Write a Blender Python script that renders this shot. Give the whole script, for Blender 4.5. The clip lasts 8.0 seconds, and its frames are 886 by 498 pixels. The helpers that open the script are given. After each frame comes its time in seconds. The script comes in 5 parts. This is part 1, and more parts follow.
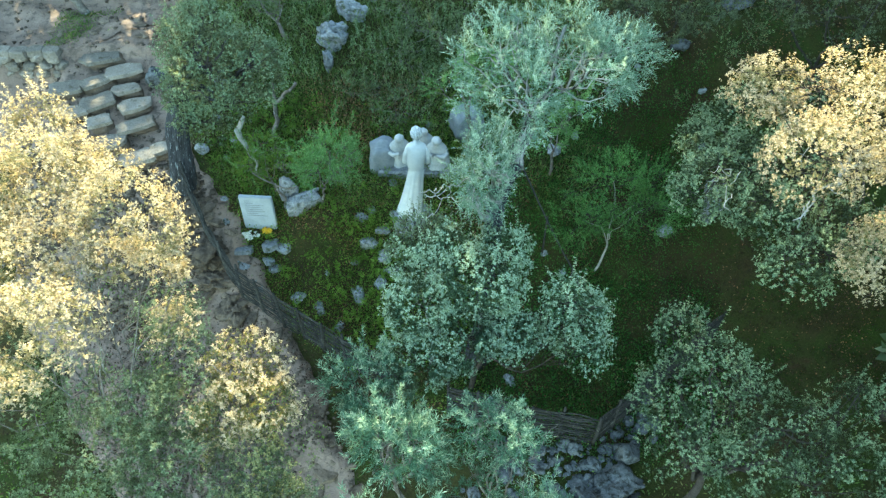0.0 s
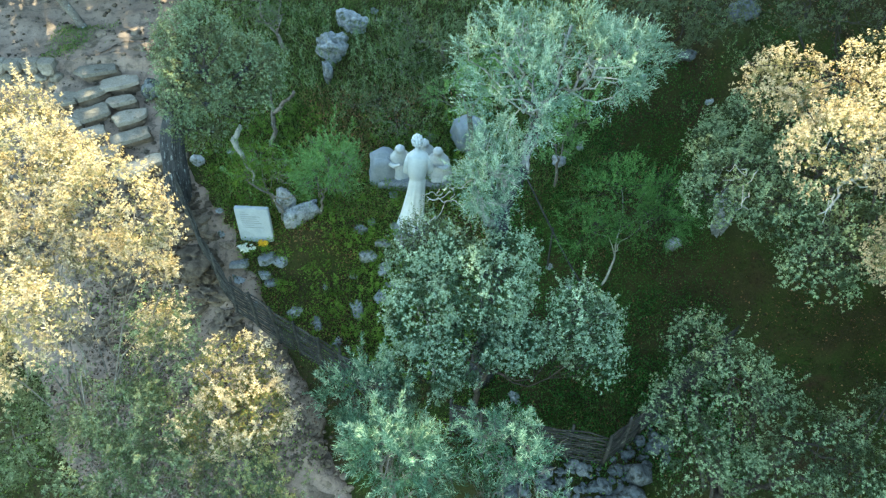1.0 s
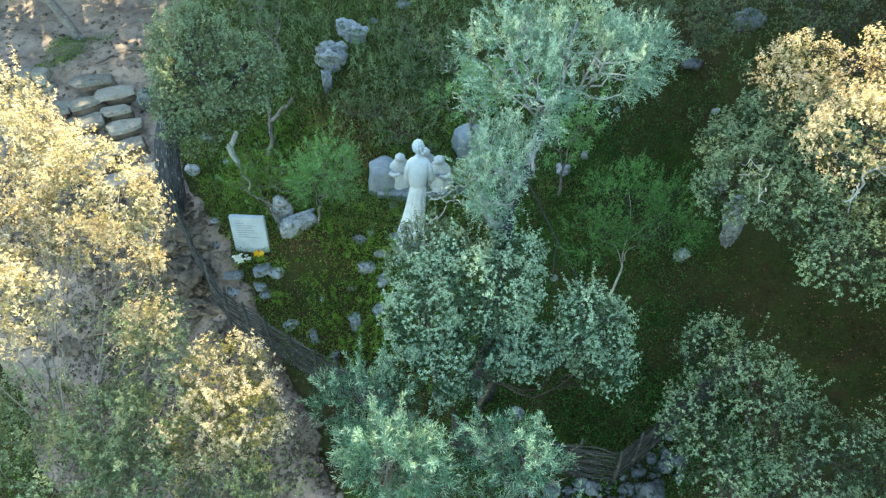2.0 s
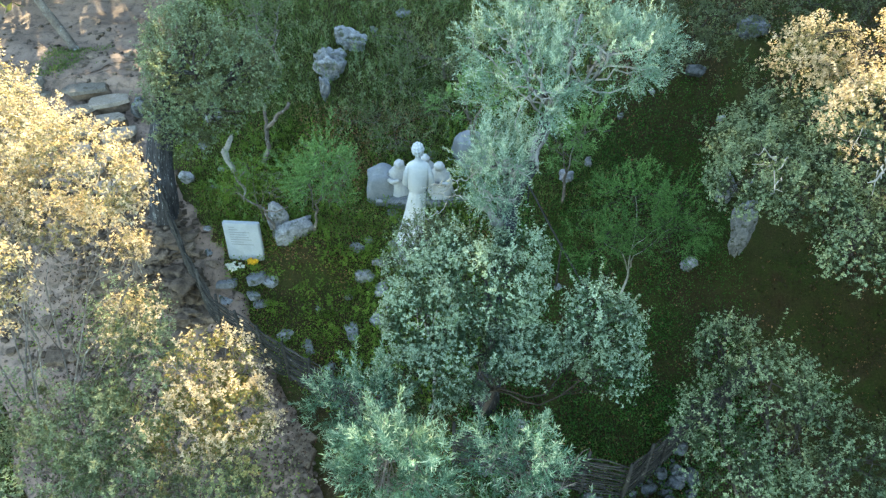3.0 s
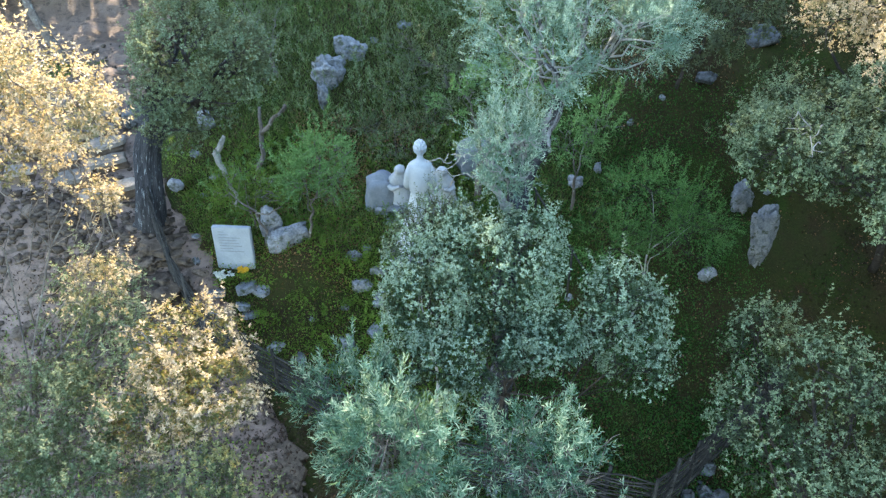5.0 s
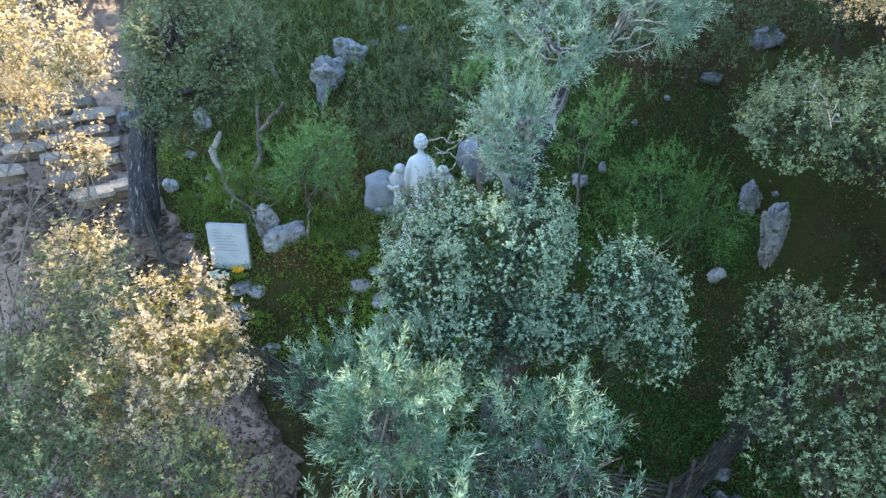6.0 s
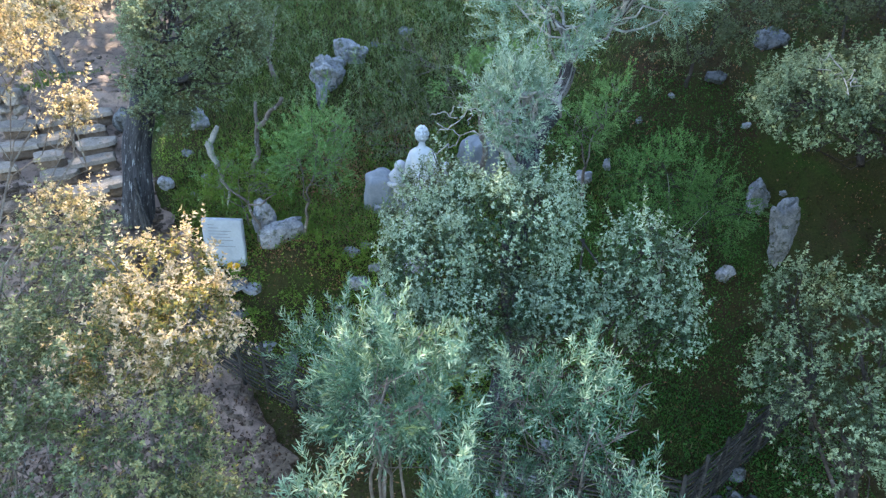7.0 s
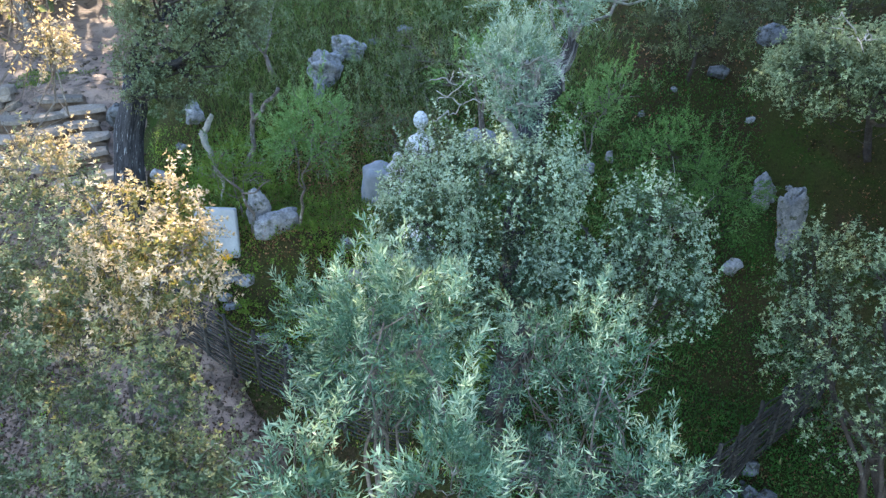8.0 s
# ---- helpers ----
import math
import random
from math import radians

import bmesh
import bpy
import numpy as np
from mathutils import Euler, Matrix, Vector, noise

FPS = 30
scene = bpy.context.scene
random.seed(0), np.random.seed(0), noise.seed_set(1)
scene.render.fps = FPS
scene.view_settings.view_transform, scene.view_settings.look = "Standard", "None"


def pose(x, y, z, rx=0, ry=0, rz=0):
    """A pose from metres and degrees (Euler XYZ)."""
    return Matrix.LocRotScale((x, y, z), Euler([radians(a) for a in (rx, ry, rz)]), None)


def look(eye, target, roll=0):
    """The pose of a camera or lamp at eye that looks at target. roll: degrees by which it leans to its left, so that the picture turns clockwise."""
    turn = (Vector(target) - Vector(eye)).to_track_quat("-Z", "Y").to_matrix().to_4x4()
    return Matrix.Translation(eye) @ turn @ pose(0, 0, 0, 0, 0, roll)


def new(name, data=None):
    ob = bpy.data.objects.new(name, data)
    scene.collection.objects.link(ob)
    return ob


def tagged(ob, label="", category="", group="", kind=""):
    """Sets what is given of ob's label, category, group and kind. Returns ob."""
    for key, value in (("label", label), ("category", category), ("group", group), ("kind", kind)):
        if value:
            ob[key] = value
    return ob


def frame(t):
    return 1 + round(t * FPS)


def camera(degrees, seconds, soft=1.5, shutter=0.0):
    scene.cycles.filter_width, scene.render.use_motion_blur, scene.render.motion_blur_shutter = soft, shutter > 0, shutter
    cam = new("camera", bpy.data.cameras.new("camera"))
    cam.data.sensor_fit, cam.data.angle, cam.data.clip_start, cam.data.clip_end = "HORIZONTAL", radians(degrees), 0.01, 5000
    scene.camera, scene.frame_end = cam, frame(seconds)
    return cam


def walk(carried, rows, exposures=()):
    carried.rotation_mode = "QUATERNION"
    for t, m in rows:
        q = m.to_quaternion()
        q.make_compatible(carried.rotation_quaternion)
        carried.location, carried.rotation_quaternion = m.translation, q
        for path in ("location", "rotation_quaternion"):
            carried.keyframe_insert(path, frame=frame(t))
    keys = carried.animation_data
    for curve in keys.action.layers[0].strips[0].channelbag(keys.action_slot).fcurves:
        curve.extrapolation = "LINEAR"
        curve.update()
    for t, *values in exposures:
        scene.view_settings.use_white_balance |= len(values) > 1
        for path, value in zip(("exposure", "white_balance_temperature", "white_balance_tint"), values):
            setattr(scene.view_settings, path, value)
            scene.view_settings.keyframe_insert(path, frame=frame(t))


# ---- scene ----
cam = camera(64.1, 8.0, soft=1.35)
METRES, EYE, TILT, LEAN, TURN = 5.0, 10.0, -48.0, 0.0, 0.0
ROWS = [
    (0.0, 0.0, 0.0, 0.0, 0.0, 0.0, -0.0),
    (0.5, -0.0053, 0.0441, -0.0392, -0.04, 1.33, 0.01),
    (1.0, -0.0114, 0.0895, -0.0754, -0.09, 2.68, 0.0),
    (1.5, -0.0168, 0.1341, -0.1125, -0.14, 4.0, -0.0),
    (3.0, -0.0243, 0.267, -0.2346, -0.28, 8.02, -0.02),
    (3.5, -0.0275, 0.3123, -0.2748, -0.35, 9.34, -0.01),
    (4.0, -0.0314, 0.358, -0.3142, -0.4, 10.6, 0.0),
    (4.5, -0.0379, 0.4036, -0.3551, -0.45, 11.87, 0.01),
    (6.0, -0.0501, 0.544, -0.4873, -0.62, 15.82, -0.02),
    (6.5, -0.0545, 0.5896, -0.5317, -0.63, 17.11, -0.01),
    (7.0, -0.0556, 0.6358, -0.5779, -0.68, 18.4, -0.02),
    (7.5, -0.0564, 0.6829, -0.6241, -0.74, 19.66, -0.02),
    (8.0, -0.0564, 0.7359, -0.6733, -0.81, 20.9, -0.02),
]
walk(cam, [(t, pose(0, 0, EYE, TILT, LEAN, TURN) @ pose(METRES * x, METRES * y, METRES * z, 90 + pitch, roll, yaw)) for t, x, y, z, yaw, pitch, roll in ROWS],
     exposures=[(0.0, 3.46, 7100, -15), (3.5, 3.47, 7350, 1), (6.0, 3.3, 6550, 10), (8.0, 3.36, 6550, 13)])

# ---- world and sun ----
SUN_ELEVATION, SUN_AZIMUTH = 24.0, -22.0     # degrees; azimuth from +y, minus to the left
world = bpy.data.worlds.new("world")
scene.world = world
world.use_nodes = True
wn = world.node_tree.nodes
sky = wn.new("ShaderNodeTexSky")
sky.sky_type, sky.sun_disc = "NISHITA", False
sky.sun_elevation, sky.sun_rotation = radians(SUN_ELEVATION), radians(SUN_AZIMUTH)
wn["Background"].inputs["Strength"].default_value = 0.15
world.node_tree.links.new(sky.outputs[0], wn["Background"].inputs[0])
sun_data = bpy.data.lights.new("sun", "SUN")
sun_data.energy, sun_data.angle, sun_data.color = 3.5, radians(0.6), (1.0, 0.86, 0.68)
sun = new("sun", sun_data)
az, el = radians(SUN_AZIMUTH), radians(SUN_ELEVATION)
sun.matrix_world = look((0, 0, 0), (-math.sin(az) * math.cos(el), -math.cos(az) * math.cos(el), -math.sin(el)))
sun.location = (0, 0, 30)


# ---- materials ----
def node_material(name):
    m = bpy.data.materials.new(name)
    m.use_nodes = True
    m.node_tree.nodes.clear()
    return m, m.node_tree.nodes, m.node_tree.links


def ramp_node(nodes, stops):
    r = nodes.new("ShaderNodeValToRGB")
    while len(r.color_ramp.elements) < len(stops):
        r.color_ramp.elements.new(0.5)
    for e, (p, c) in zip(r.color_ramp.elements, stops):
        e.position, e.color = p, (*c, 1)
    return r


def noise_node(nodes, links, coords, scale, detail=5, rough=0.6, distort=0.0):
    n = nodes.new("ShaderNodeTexNoise")
    n.inputs["Scale"].default_value, n.inputs["Detail"].default_value = scale, detail
    n.inputs["Roughness"].default_value, n.inputs["Distortion"].default_value = rough, distort
    links.new(coords, n.inputs["Vector"])
    return n.outputs["Fac"]


def mix_node(nodes, links, fac, a, b, kind="MIX"):
    n = nodes.new("ShaderNodeMix")
    n.data_type, n.blend_type = "RGBA", kind
    for sock, v in ((n.inputs[0], fac), (n.inputs[6], a), (n.inputs[7], b)):
        if isinstance(v, (int, float)):
            sock.default_value = v
        elif isinstance(v, tuple):
            sock.default_value = (*v, 1)
        else:
            links.new(v, sock)
    return n.outputs[2]


def surface(name, big, small, big_scale, small_scale, rough=0.85, bump=0.4, bump_scale=30.0, vary=0.0, spots=None, stretch=None, island=0.0, along=False):
    """A matt natural surface: two scales of colour, optional spots of a third colour, fine relief."""
    m, nodes, links = node_material(name)
    out, bsdf = nodes.new("ShaderNodeOutputMaterial"), nodes.new("ShaderNodeBsdfPrincipled")
    if along:
        coords = nodes.new("ShaderNodeTexCoord").outputs["UV"]
    else:
        coords = nodes.new("ShaderNodeNewGeometry").outputs["Position"]
    if stretch:
        grain = nodes.new("ShaderNodeMapping")
        grain.inputs["Scale"].default_value = stretch
        links.new(coords, grain.inputs["Vector"])
        coords = grain.outputs[0]
    a = ramp_node(nodes, big)
    links.new(noise_node(nodes, links, coords, big_scale, 6, 0.65, 0.6), a.inputs[0])
    b = ramp_node(nodes, small)
    links.new(noise_node(nodes, links, coords, small_scale, 6, 0.7), b.inputs[0])
    col = mix_node(nodes, links, 0.5, a.outputs[0], b.outputs[0], "OVERLAY")
    if spots:
        colour, lo, hi, scale = spots
        s = ramp_node(nodes, [(lo, (0, 0, 0)), (hi, (1, 1, 1))])
        links.new(noise_node(nodes, links, coords, scale, 7, 0.7, 0.3), s.inputs[0])
        col = mix_node(nodes, links, s.outputs[0], col, colour)
    if vary:
        info = nodes.new("ShaderNodeObjectInfo")
        v = ramp_node(nodes, [(0, (1 - vary,) * 3), (1, (1 + vary, 1 + vary * 0.9, 1 + vary * 0.8))])
        links.new(info.outputs["Random"], v.inputs[0])
        col = mix_node(nodes, links, 1.0, col, v.outputs[0], "MULTIPLY")
    if island:
        v = ramp_node(nodes, [(0, (1 - island,) * 3), (1, (1 + island, 1 + island * 0.95, 1 + island * 0.85))])
        links.new(nodes.new("ShaderNodeNewGeometry").outputs["Random Per Island"], v.inputs[0])
        col = mix_node(nodes, links, 1.0, col, v.outputs[0], "MULTIPLY")
    links.new(col, bsdf.inputs["Base Color"])
    bsdf.inputs["Roughness"].default_value = rough
    bsdf.inputs["Specular IOR Level"].default_value = 0.08
    bp = nodes.new("ShaderNodeBump")
    bp.inputs["Strength"].default_value, bp.inputs["Distance"].default_value = bump, 0.03
    links.new(noise_node(nodes, links, coords, bump_scale, 8, 0.7), bp.inputs["Height"])
    links.new(bp.outputs[0], bsdf.inputs["Normal"])
    links.new(bsdf.outputs[0], out.inputs[0])
    return m


def leaf_material(name, stops, through_colour, translucency=0.35, rough=0.55, gloss=0.14, patches=(0.72, 1.2)):
    """Leaves: each leaf takes its own shade, and lets some light through."""
    m, nodes, links = node_material(name)
    out, bsdf = nodes.new("ShaderNodeOutputMaterial"), nodes.new("ShaderNodeBsdfPrincipled")
    geo = nodes.new("ShaderNodeNewGeometry")
    r = ramp_node(nodes, stops)
    links.new(geo.outputs["Random Per Island"], r.inputs[0])
    lo, hi = patches
    patch = ramp_node(nodes, [(0.3, (lo, lo * 1.05, lo * 1.04)), (0.7, (hi, hi * 0.96, hi * 0.88))])
    links.new(noise_node(nodes, links, geo.outputs["Position"], 3.2, 3), patch.inputs[0])
    col = mix_node(nodes, links, 1.0, r.outputs[0], patch.outputs[0], "MULTIPLY")
    links.new(col, bsdf.inputs["Base Color"])
    bsdf.inputs["Roughness"].default_value = rough
    bsdf.inputs["Specular IOR Level"].default_value = gloss
    tr = nodes.new("ShaderNodeBsdfTranslucent")
    links.new(mix_node(nodes, links, 0.65, col, through_colour), tr.inputs["Color"])
    mx = nodes.new("ShaderNodeMixShader")
    mx.inputs[0].default_value = translucency
    links.new(bsdf.outputs[0], mx.inputs[1])
    links.new(tr.outputs[0], mx.inputs[2])
    links.new(mx.outputs[0], out.inputs[0])
    return m


SOIL = surface("grassy_soil", [(0.3, (0.025, 0.047, 0.010)), (0.45, (0.030, 0.037, 0.011)), (0.7, (0.038, 0.026, 0.015))],
               [(0.35, (0.1, 0.1, 0.09)), (0.65, (0.85, 0.8, 0.7))], 0.8, 30, 0.95, 1.0, 22, spots=((0.038, 0.022, 0.013), 0.58, 0.70, 1.3))
DIRT = surface("trodden_dirt", [(0.3, (0.14, 0.102, 0.08)), (0.7, (0.245, 0.185, 0.152))], [(0.3, (0.36, 0.36, 0.36)), (0.7, (0.62, 0.62, 0.62))],
               1.2, 30, 0.95, 1.0, 18, spots=((0.10, 0.08, 0.065), 0.50, 0.62, 5.0))
LIMESTONE = surface("grey_limestone", [(0.3, (0.12, 0.13, 0.145)), (0.7, (0.29, 0.305, 0.325))], [(0.3, (0.12, 0.12, 0.12)), (0.7, (0.85, 0.85, 0.85))],
                    4.0, 26, 0.92, 1.0, 16, vary=0.2, spots=((0.06, 0.07, 0.045), 0.52, 0.63, 8.0))
RUBBLE = surface("mixed_path_rubble", [(0.3, (0.072, 0.056, 0.043)), (0.7, (0.15, 0.122, 0.098))], [(0.3, (0.25, 0.25, 0.25)), (0.7, (0.72, 0.72, 0.72))],
                 3.0, 30, 0.92, 0.8, 24, vary=0.25, island=0.3, spots=((0.06, 0.047, 0.036), 0.50, 0.62, 8.0))
DARK_STONE = surface("dark_fissured_limestone", [(0.3, (0.055, 0.062, 0.07)), (0.7, (0.135, 0.145, 0.155))], [(0.3, (0.1, 0.1, 0.1)), (0.7, (0.9, 0.9, 0.9))],
                     4.0, 22, 0.92, 1.0, 14, vary=0.2, spots=((0.03, 0.032, 0.03), 0.50, 0.60, 9.0))
RISER = surface("dark_earthy_riser", [(0.3, (0.085, 0.063, 0.047)), (0.7, (0.16, 0.122, 0.092))], [(0.3, (0.25, 0.25, 0.25)), (0.7, (0.72, 0.72, 0.72))],
                3.0, 20, 0.95, 1.0, 20)
BOULDER = surface("smooth_blue_grey_stone", [(0.3, (0.125, 0.145, 0.165)), (0.7, (0.215, 0.24, 0.265))], [(0.3, (0.4, 0.4, 0.4)), (0.7, (0.6, 0.6, 0.6))],
                  3.0, 30, 0.9, 0.4, 25, vary=0.1, spots=((0.15, 0.17, 0.15), 0.60, 0.74, 7.0))
STEP_STONE = surface("worn_beige_step_stone", [(0.3, (0.13, 0.115, 0.098)), (0.7, (0.225, 0.202, 0.176))], [(0.3, (0.22, 0.22, 0.22)), (0.7, (0.78, 0.78, 0.78))],
                     3.0, 26, 0.9, 1.0, 18, vary=0.25, spots=((0.085, 0.075, 0.055), 0.56, 0.68, 7.0))
MARBLE = surface("weathered_white_stone", [(0.3, (0.409, 0.442, 0.46)), (0.7, (0.539, 0.567, 0.577))], [(0.3, (0.44, 0.44, 0.44)), (0.7, (0.56, 0.56, 0.56))],
                 4.0, 40, 0.7, 0.15, 60, spots=((0.45, 0.46, 0.43), 0.60, 0.80, 5.0))
MARBLE_GREY = surface("weathered_grey_stone", [(0.3, (0.28, 0.30, 0.315)), (0.7, (0.42, 0.44, 0.45))], [(0.3, (0.4, 0.4, 0.4)), (0.7, (0.6, 0.6, 0.6))],
                      4.0, 30, 0.8, 0.3, 40, spots=((0.24, 0.25, 0.23), 0.58, 0.75, 6.0))
TABLET = surface("pale_grey_tablet_stone", [(0.3, (0.234, 0.264, 0.29)), (0.7, (0.306, 0.337, 0.363))], [(0.3, (0.42, 0.42, 0.42)), (0.7, (0.58, 0.58, 0.58))],
                 3.0, 30, 0.75, 0.2, 40, spots=((0.38, 0.40, 0.39), 0.60, 0.80, 4.0))
ENGRAVED = surface("engraved_grey", [(0.3, (0.13, 0.145, 0.16)), (0.7, (0.19, 0.205, 0.22))], [(0.3, (0.45, 0.45, 0.45)), (0.7, (0.55, 0.55, 0.55))], 8, 40, 0.8, 0.1)
BARK = surface("grey_brown_bark", [(0.3, (0.10, 0.085, 0.075)), (0.7, (0.20, 0.18, 0.16))], [(0.3, (0.2, 0.2, 0.2)), (0.7, (0.75, 0.75, 0.75))],
               6.0, 35, 0.95, 1.0, 28, spots=((0.33, 0.35, 0.33), 0.56, 0.68, 8.0))
PALE_BARK = surface("pale_lichened_bark", [(0.3, (0.20, 0.20, 0.185)), (0.7, (0.34, 0.34, 0.315))], [(0.3, (0.3, 0.3, 0.3)), (0.7, (0.7, 0.7, 0.7))],
                    6.0, 35, 0.95, 0.8, 28, spots=((0.12, 0.11, 0.10), 0.55, 0.68, 8.0))
# Bark darkened to put the shade on limbs and twigs into its colour.
DARK_BARK = surface("dark_shaded_bark", [(0.3, (0.035, 0.03, 0.027)), (0.7, (0.08, 0.07, 0.062))], [(0.3, (0.2, 0.2, 0.2)), (0.7, (0.75, 0.75, 0.75))],
                    6.0, 35, 0.95, 1.0, 28, spots=((0.14, 0.15, 0.14), 0.60, 0.70, 8.0))
FURROWED = surface("furrowed_dark_bark", [(0.3, (0.025, 0.025, 0.029)), (0.7, (0.059, 0.061, 0.065))], [(0.35, (0.08, 0.08, 0.08)), (0.65, (0.9, 0.9, 0.9))],
                   6.0, 34, 0.95, 1.0, 26, spots=((0.24, 0.26, 0.27), 0.575, 0.63, 40.0), stretch=(1.0, 0.13, 1.0), along=True)
OLD_WOOD = surface("pale_fissured_olive_bark", [(0.3, (0.10, 0.096, 0.094)), (0.7, (0.32, 0.32, 0.32))], [(0.35, (0.08, 0.08, 0.08)), (0.65, (0.9, 0.9, 0.9))],
                   5.0, 15, 0.95, 1.0, 14, spots=((0.03, 0.028, 0.027), 0.49, 0.54, 13.0), stretch=(1.0, 0.08, 1.0), along=True)
WATTLE = surface("dark_wattle_rods", [(0.3, (0.022, 0.023, 0.023)), (0.7, (0.054, 0.054, 0.052))], [(0.3, (0.25, 0.25, 0.25)), (0.7, (0.7, 0.7, 0.7))],
                 5.0, 40, 0.9, 0.6, 40, vary=0.35, spots=((0.14, 0.14, 0.125), 0.58, 0.70, 9.0))
# Crown-depth shade is coloured into inner leaves; tips also paler as young growth.
OAK_INNER = leaf_material("oak_leaves", [(0.0, (0.009, 0.028, 0.019)), (0.5, (0.033, 0.076, 0.052)), (1.0, (0.095, 0.165, 0.12))], (0.30, 0.32, 0.08), patches=(0.62, 1.32))
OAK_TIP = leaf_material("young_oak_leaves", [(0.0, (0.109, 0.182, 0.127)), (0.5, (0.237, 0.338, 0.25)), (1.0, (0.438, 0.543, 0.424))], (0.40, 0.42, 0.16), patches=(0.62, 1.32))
OAK_LEAF = (OAK_INNER, OAK_TIP)
# Darker oak leaves: shade on the right-hand oaks is part of the colour.
RIGHT_SHADE_INNER = leaf_material("shaded_deep_green_oak_leaves", [(0.0, (0.012, 0.026, 0.018)), (0.5, (0.029, 0.052, 0.035)), (1.0, (0.061, 0.092, 0.062))], (0.25, 0.28, 0.08), patches=(0.62, 1.32))
RIGHT_SHADE_TIP = leaf_material("shaded_pale_green_oak_leaves", [(0.0, (0.062, 0.111, 0.067)), (0.5, (0.138, 0.205, 0.134)), (1.0, (0.295, 0.371, 0.239))], (0.34, 0.36, 0.15), patches=(0.62, 1.32))
# Warm sunlight on the tall crowns is put into these leaf colours.
SUNLIT_INNER = leaf_material("sunlit_inner_oak_leaves", [(0.0, (0.082, 0.087, 0.043)), (0.5, (0.152, 0.144, 0.078)), (1.0, (0.25, 0.227, 0.13))], (0.50, 0.38, 0.17), 0.22, patches=(0.62, 1.32))
SUNLIT_TIP = leaf_material("sunlit_young_oak_leaves", [(0.0, (0.219, 0.188, 0.132)), (0.6, (0.356, 0.299, 0.216)), (1.0, (0.53, 0.444, 0.339))], (0.68, 0.48, 0.18), 0.32, patches=(0.62, 1.32))
AMBER_INNER = leaf_material("olive_and_amber_oak_leaves", [(0.0, (0.038, 0.066, 0.035)), (0.5, (0.081, 0.105, 0.051)), (0.85, (0.162, 0.15, 0.074)), (1.0, (0.218, 0.125, 0.068))], (0.45, 0.36, 0.07), 0.3, patches=(0.62, 1.32))
LIME_TIP = leaf_material("shaded_yellow_green_oak_leaves", [(0.0, (0.101, 0.127, 0.065)), (0.6, (0.184, 0.211, 0.111)), (0.9, (0.313, 0.314, 0.182)), (1.0, (0.331, 0.235, 0.091))], (0.5, 0.46, 0.12), 0.3, patches=(0.62, 1.32))
OAK_SUNLIT = (SUNLIT_INNER, SUNLIT_TIP)
# Duller copy of the oak leaves: shade below the sunlit crown put into colour.
LEFT_SHADE_INNER = leaf_material("shaded_olive_green_oak_leaves", [(0.0, (0.028, 0.055, 0.03)), (0.5, (0.057, 0.092, 0.051)), (1.0, (0.111, 0.147, 0.086))], (0.36, 0.34, 0.14), 0.25, patches=(0.62, 1.32))
LEFT_SHADE_TIP = leaf_material("shaded_young_olive_green_oak_leaves", [(0.0, (0.077, 0.119, 0.067)), (0.6, (0.131, 0.178, 0.108)), (1.0, (0.243, 0.287, 0.18))], (0.36, 0.34, 0.17), 0.25, patches=(0.62, 1.32))
OAK_LEFT_SHADE = (LEFT_SHADE_INNER, LEFT_SHADE_TIP)
OLIVE_INNER = leaf_material("olive_leaves", [(0.0, (0.012, 0.041, 0.031)), (0.5, (0.043, 0.11, 0.084)), (1.0, (0.132, 0.23, 0.175))], (0.26, 0.38, 0.14), 0.25, 0.6, 0.1, patches=(0.62, 1.32))
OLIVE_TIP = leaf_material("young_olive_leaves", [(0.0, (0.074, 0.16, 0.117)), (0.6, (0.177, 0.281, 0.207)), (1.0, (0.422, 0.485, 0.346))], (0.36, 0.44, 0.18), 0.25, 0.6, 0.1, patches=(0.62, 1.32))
OLIVE_LEAF = (OLIVE_INNER, OLIVE_TIP)
SILVER_INNER = leaf_material("silvery_olive_leaves", [(0.0, (0.07, 0.139, 0.108)), (0.5, (0.119, 0.206, 0.167)), (1.0, (0.189, 0.288, 0.245))], (0.34, 0.42, 0.18), 0.25, 0.6, 0.1, patches=(0.62, 1.32))
SILVER_TIP = leaf_material("pale_silvery_olive_leaves", [(0.0, (0.18, 0.27, 0.214)), (0.6, (0.254, 0.353, 0.285)), (1.0, (0.361, 0.456, 0.38))], (0.42, 0.48, 0.22), 0.25, 0.6, 0.1, patches=(0.62, 1.32))
SILVER_LEAF = (SILVER_INNER, SILVER_TIP)
DULL_LEAF = leaf_material("dull_shaded_oak_leaves", [(0.0, (0.028, 0.042, 0.028)), (0.5, (0.06, 0.084, 0.056)), (1.0, (0.13, 0.16, 0.11))], (0.28, 0.28, 0.08), patches=(0.62, 1.32))
DULL_TIP = leaf_material("dull_young_oak_leaves", [(0.0, (0.062, 0.112, 0.068)), (0.6, (0.118, 0.182, 0.118)), (1.0, (0.235, 0.31, 0.215))], (0.34, 0.34, 0.15), patches=(0.62, 1.32))
HEATH_LEAF = leaf_material("heath_leaves", [(0.0, (0.054, 0.104, 0.054)), (0.45, (0.111, 0.18, 0.097)), (0.8, (0.205, 0.275, 0.173)), (1.0, (0.262, 0.218, 0.13))], (0.26, 0.33, 0.08), patches=(0.55, 1.7))
SHRUB_LEAF = leaf_material("bright_shrub_leaves", [(0.0, (0.065, 0.145, 0.05)), (0.5, (0.115, 0.23, 0.085)), (1.0, (0.22, 0.34, 0.155))], (0.22, 0.36, 0.07))
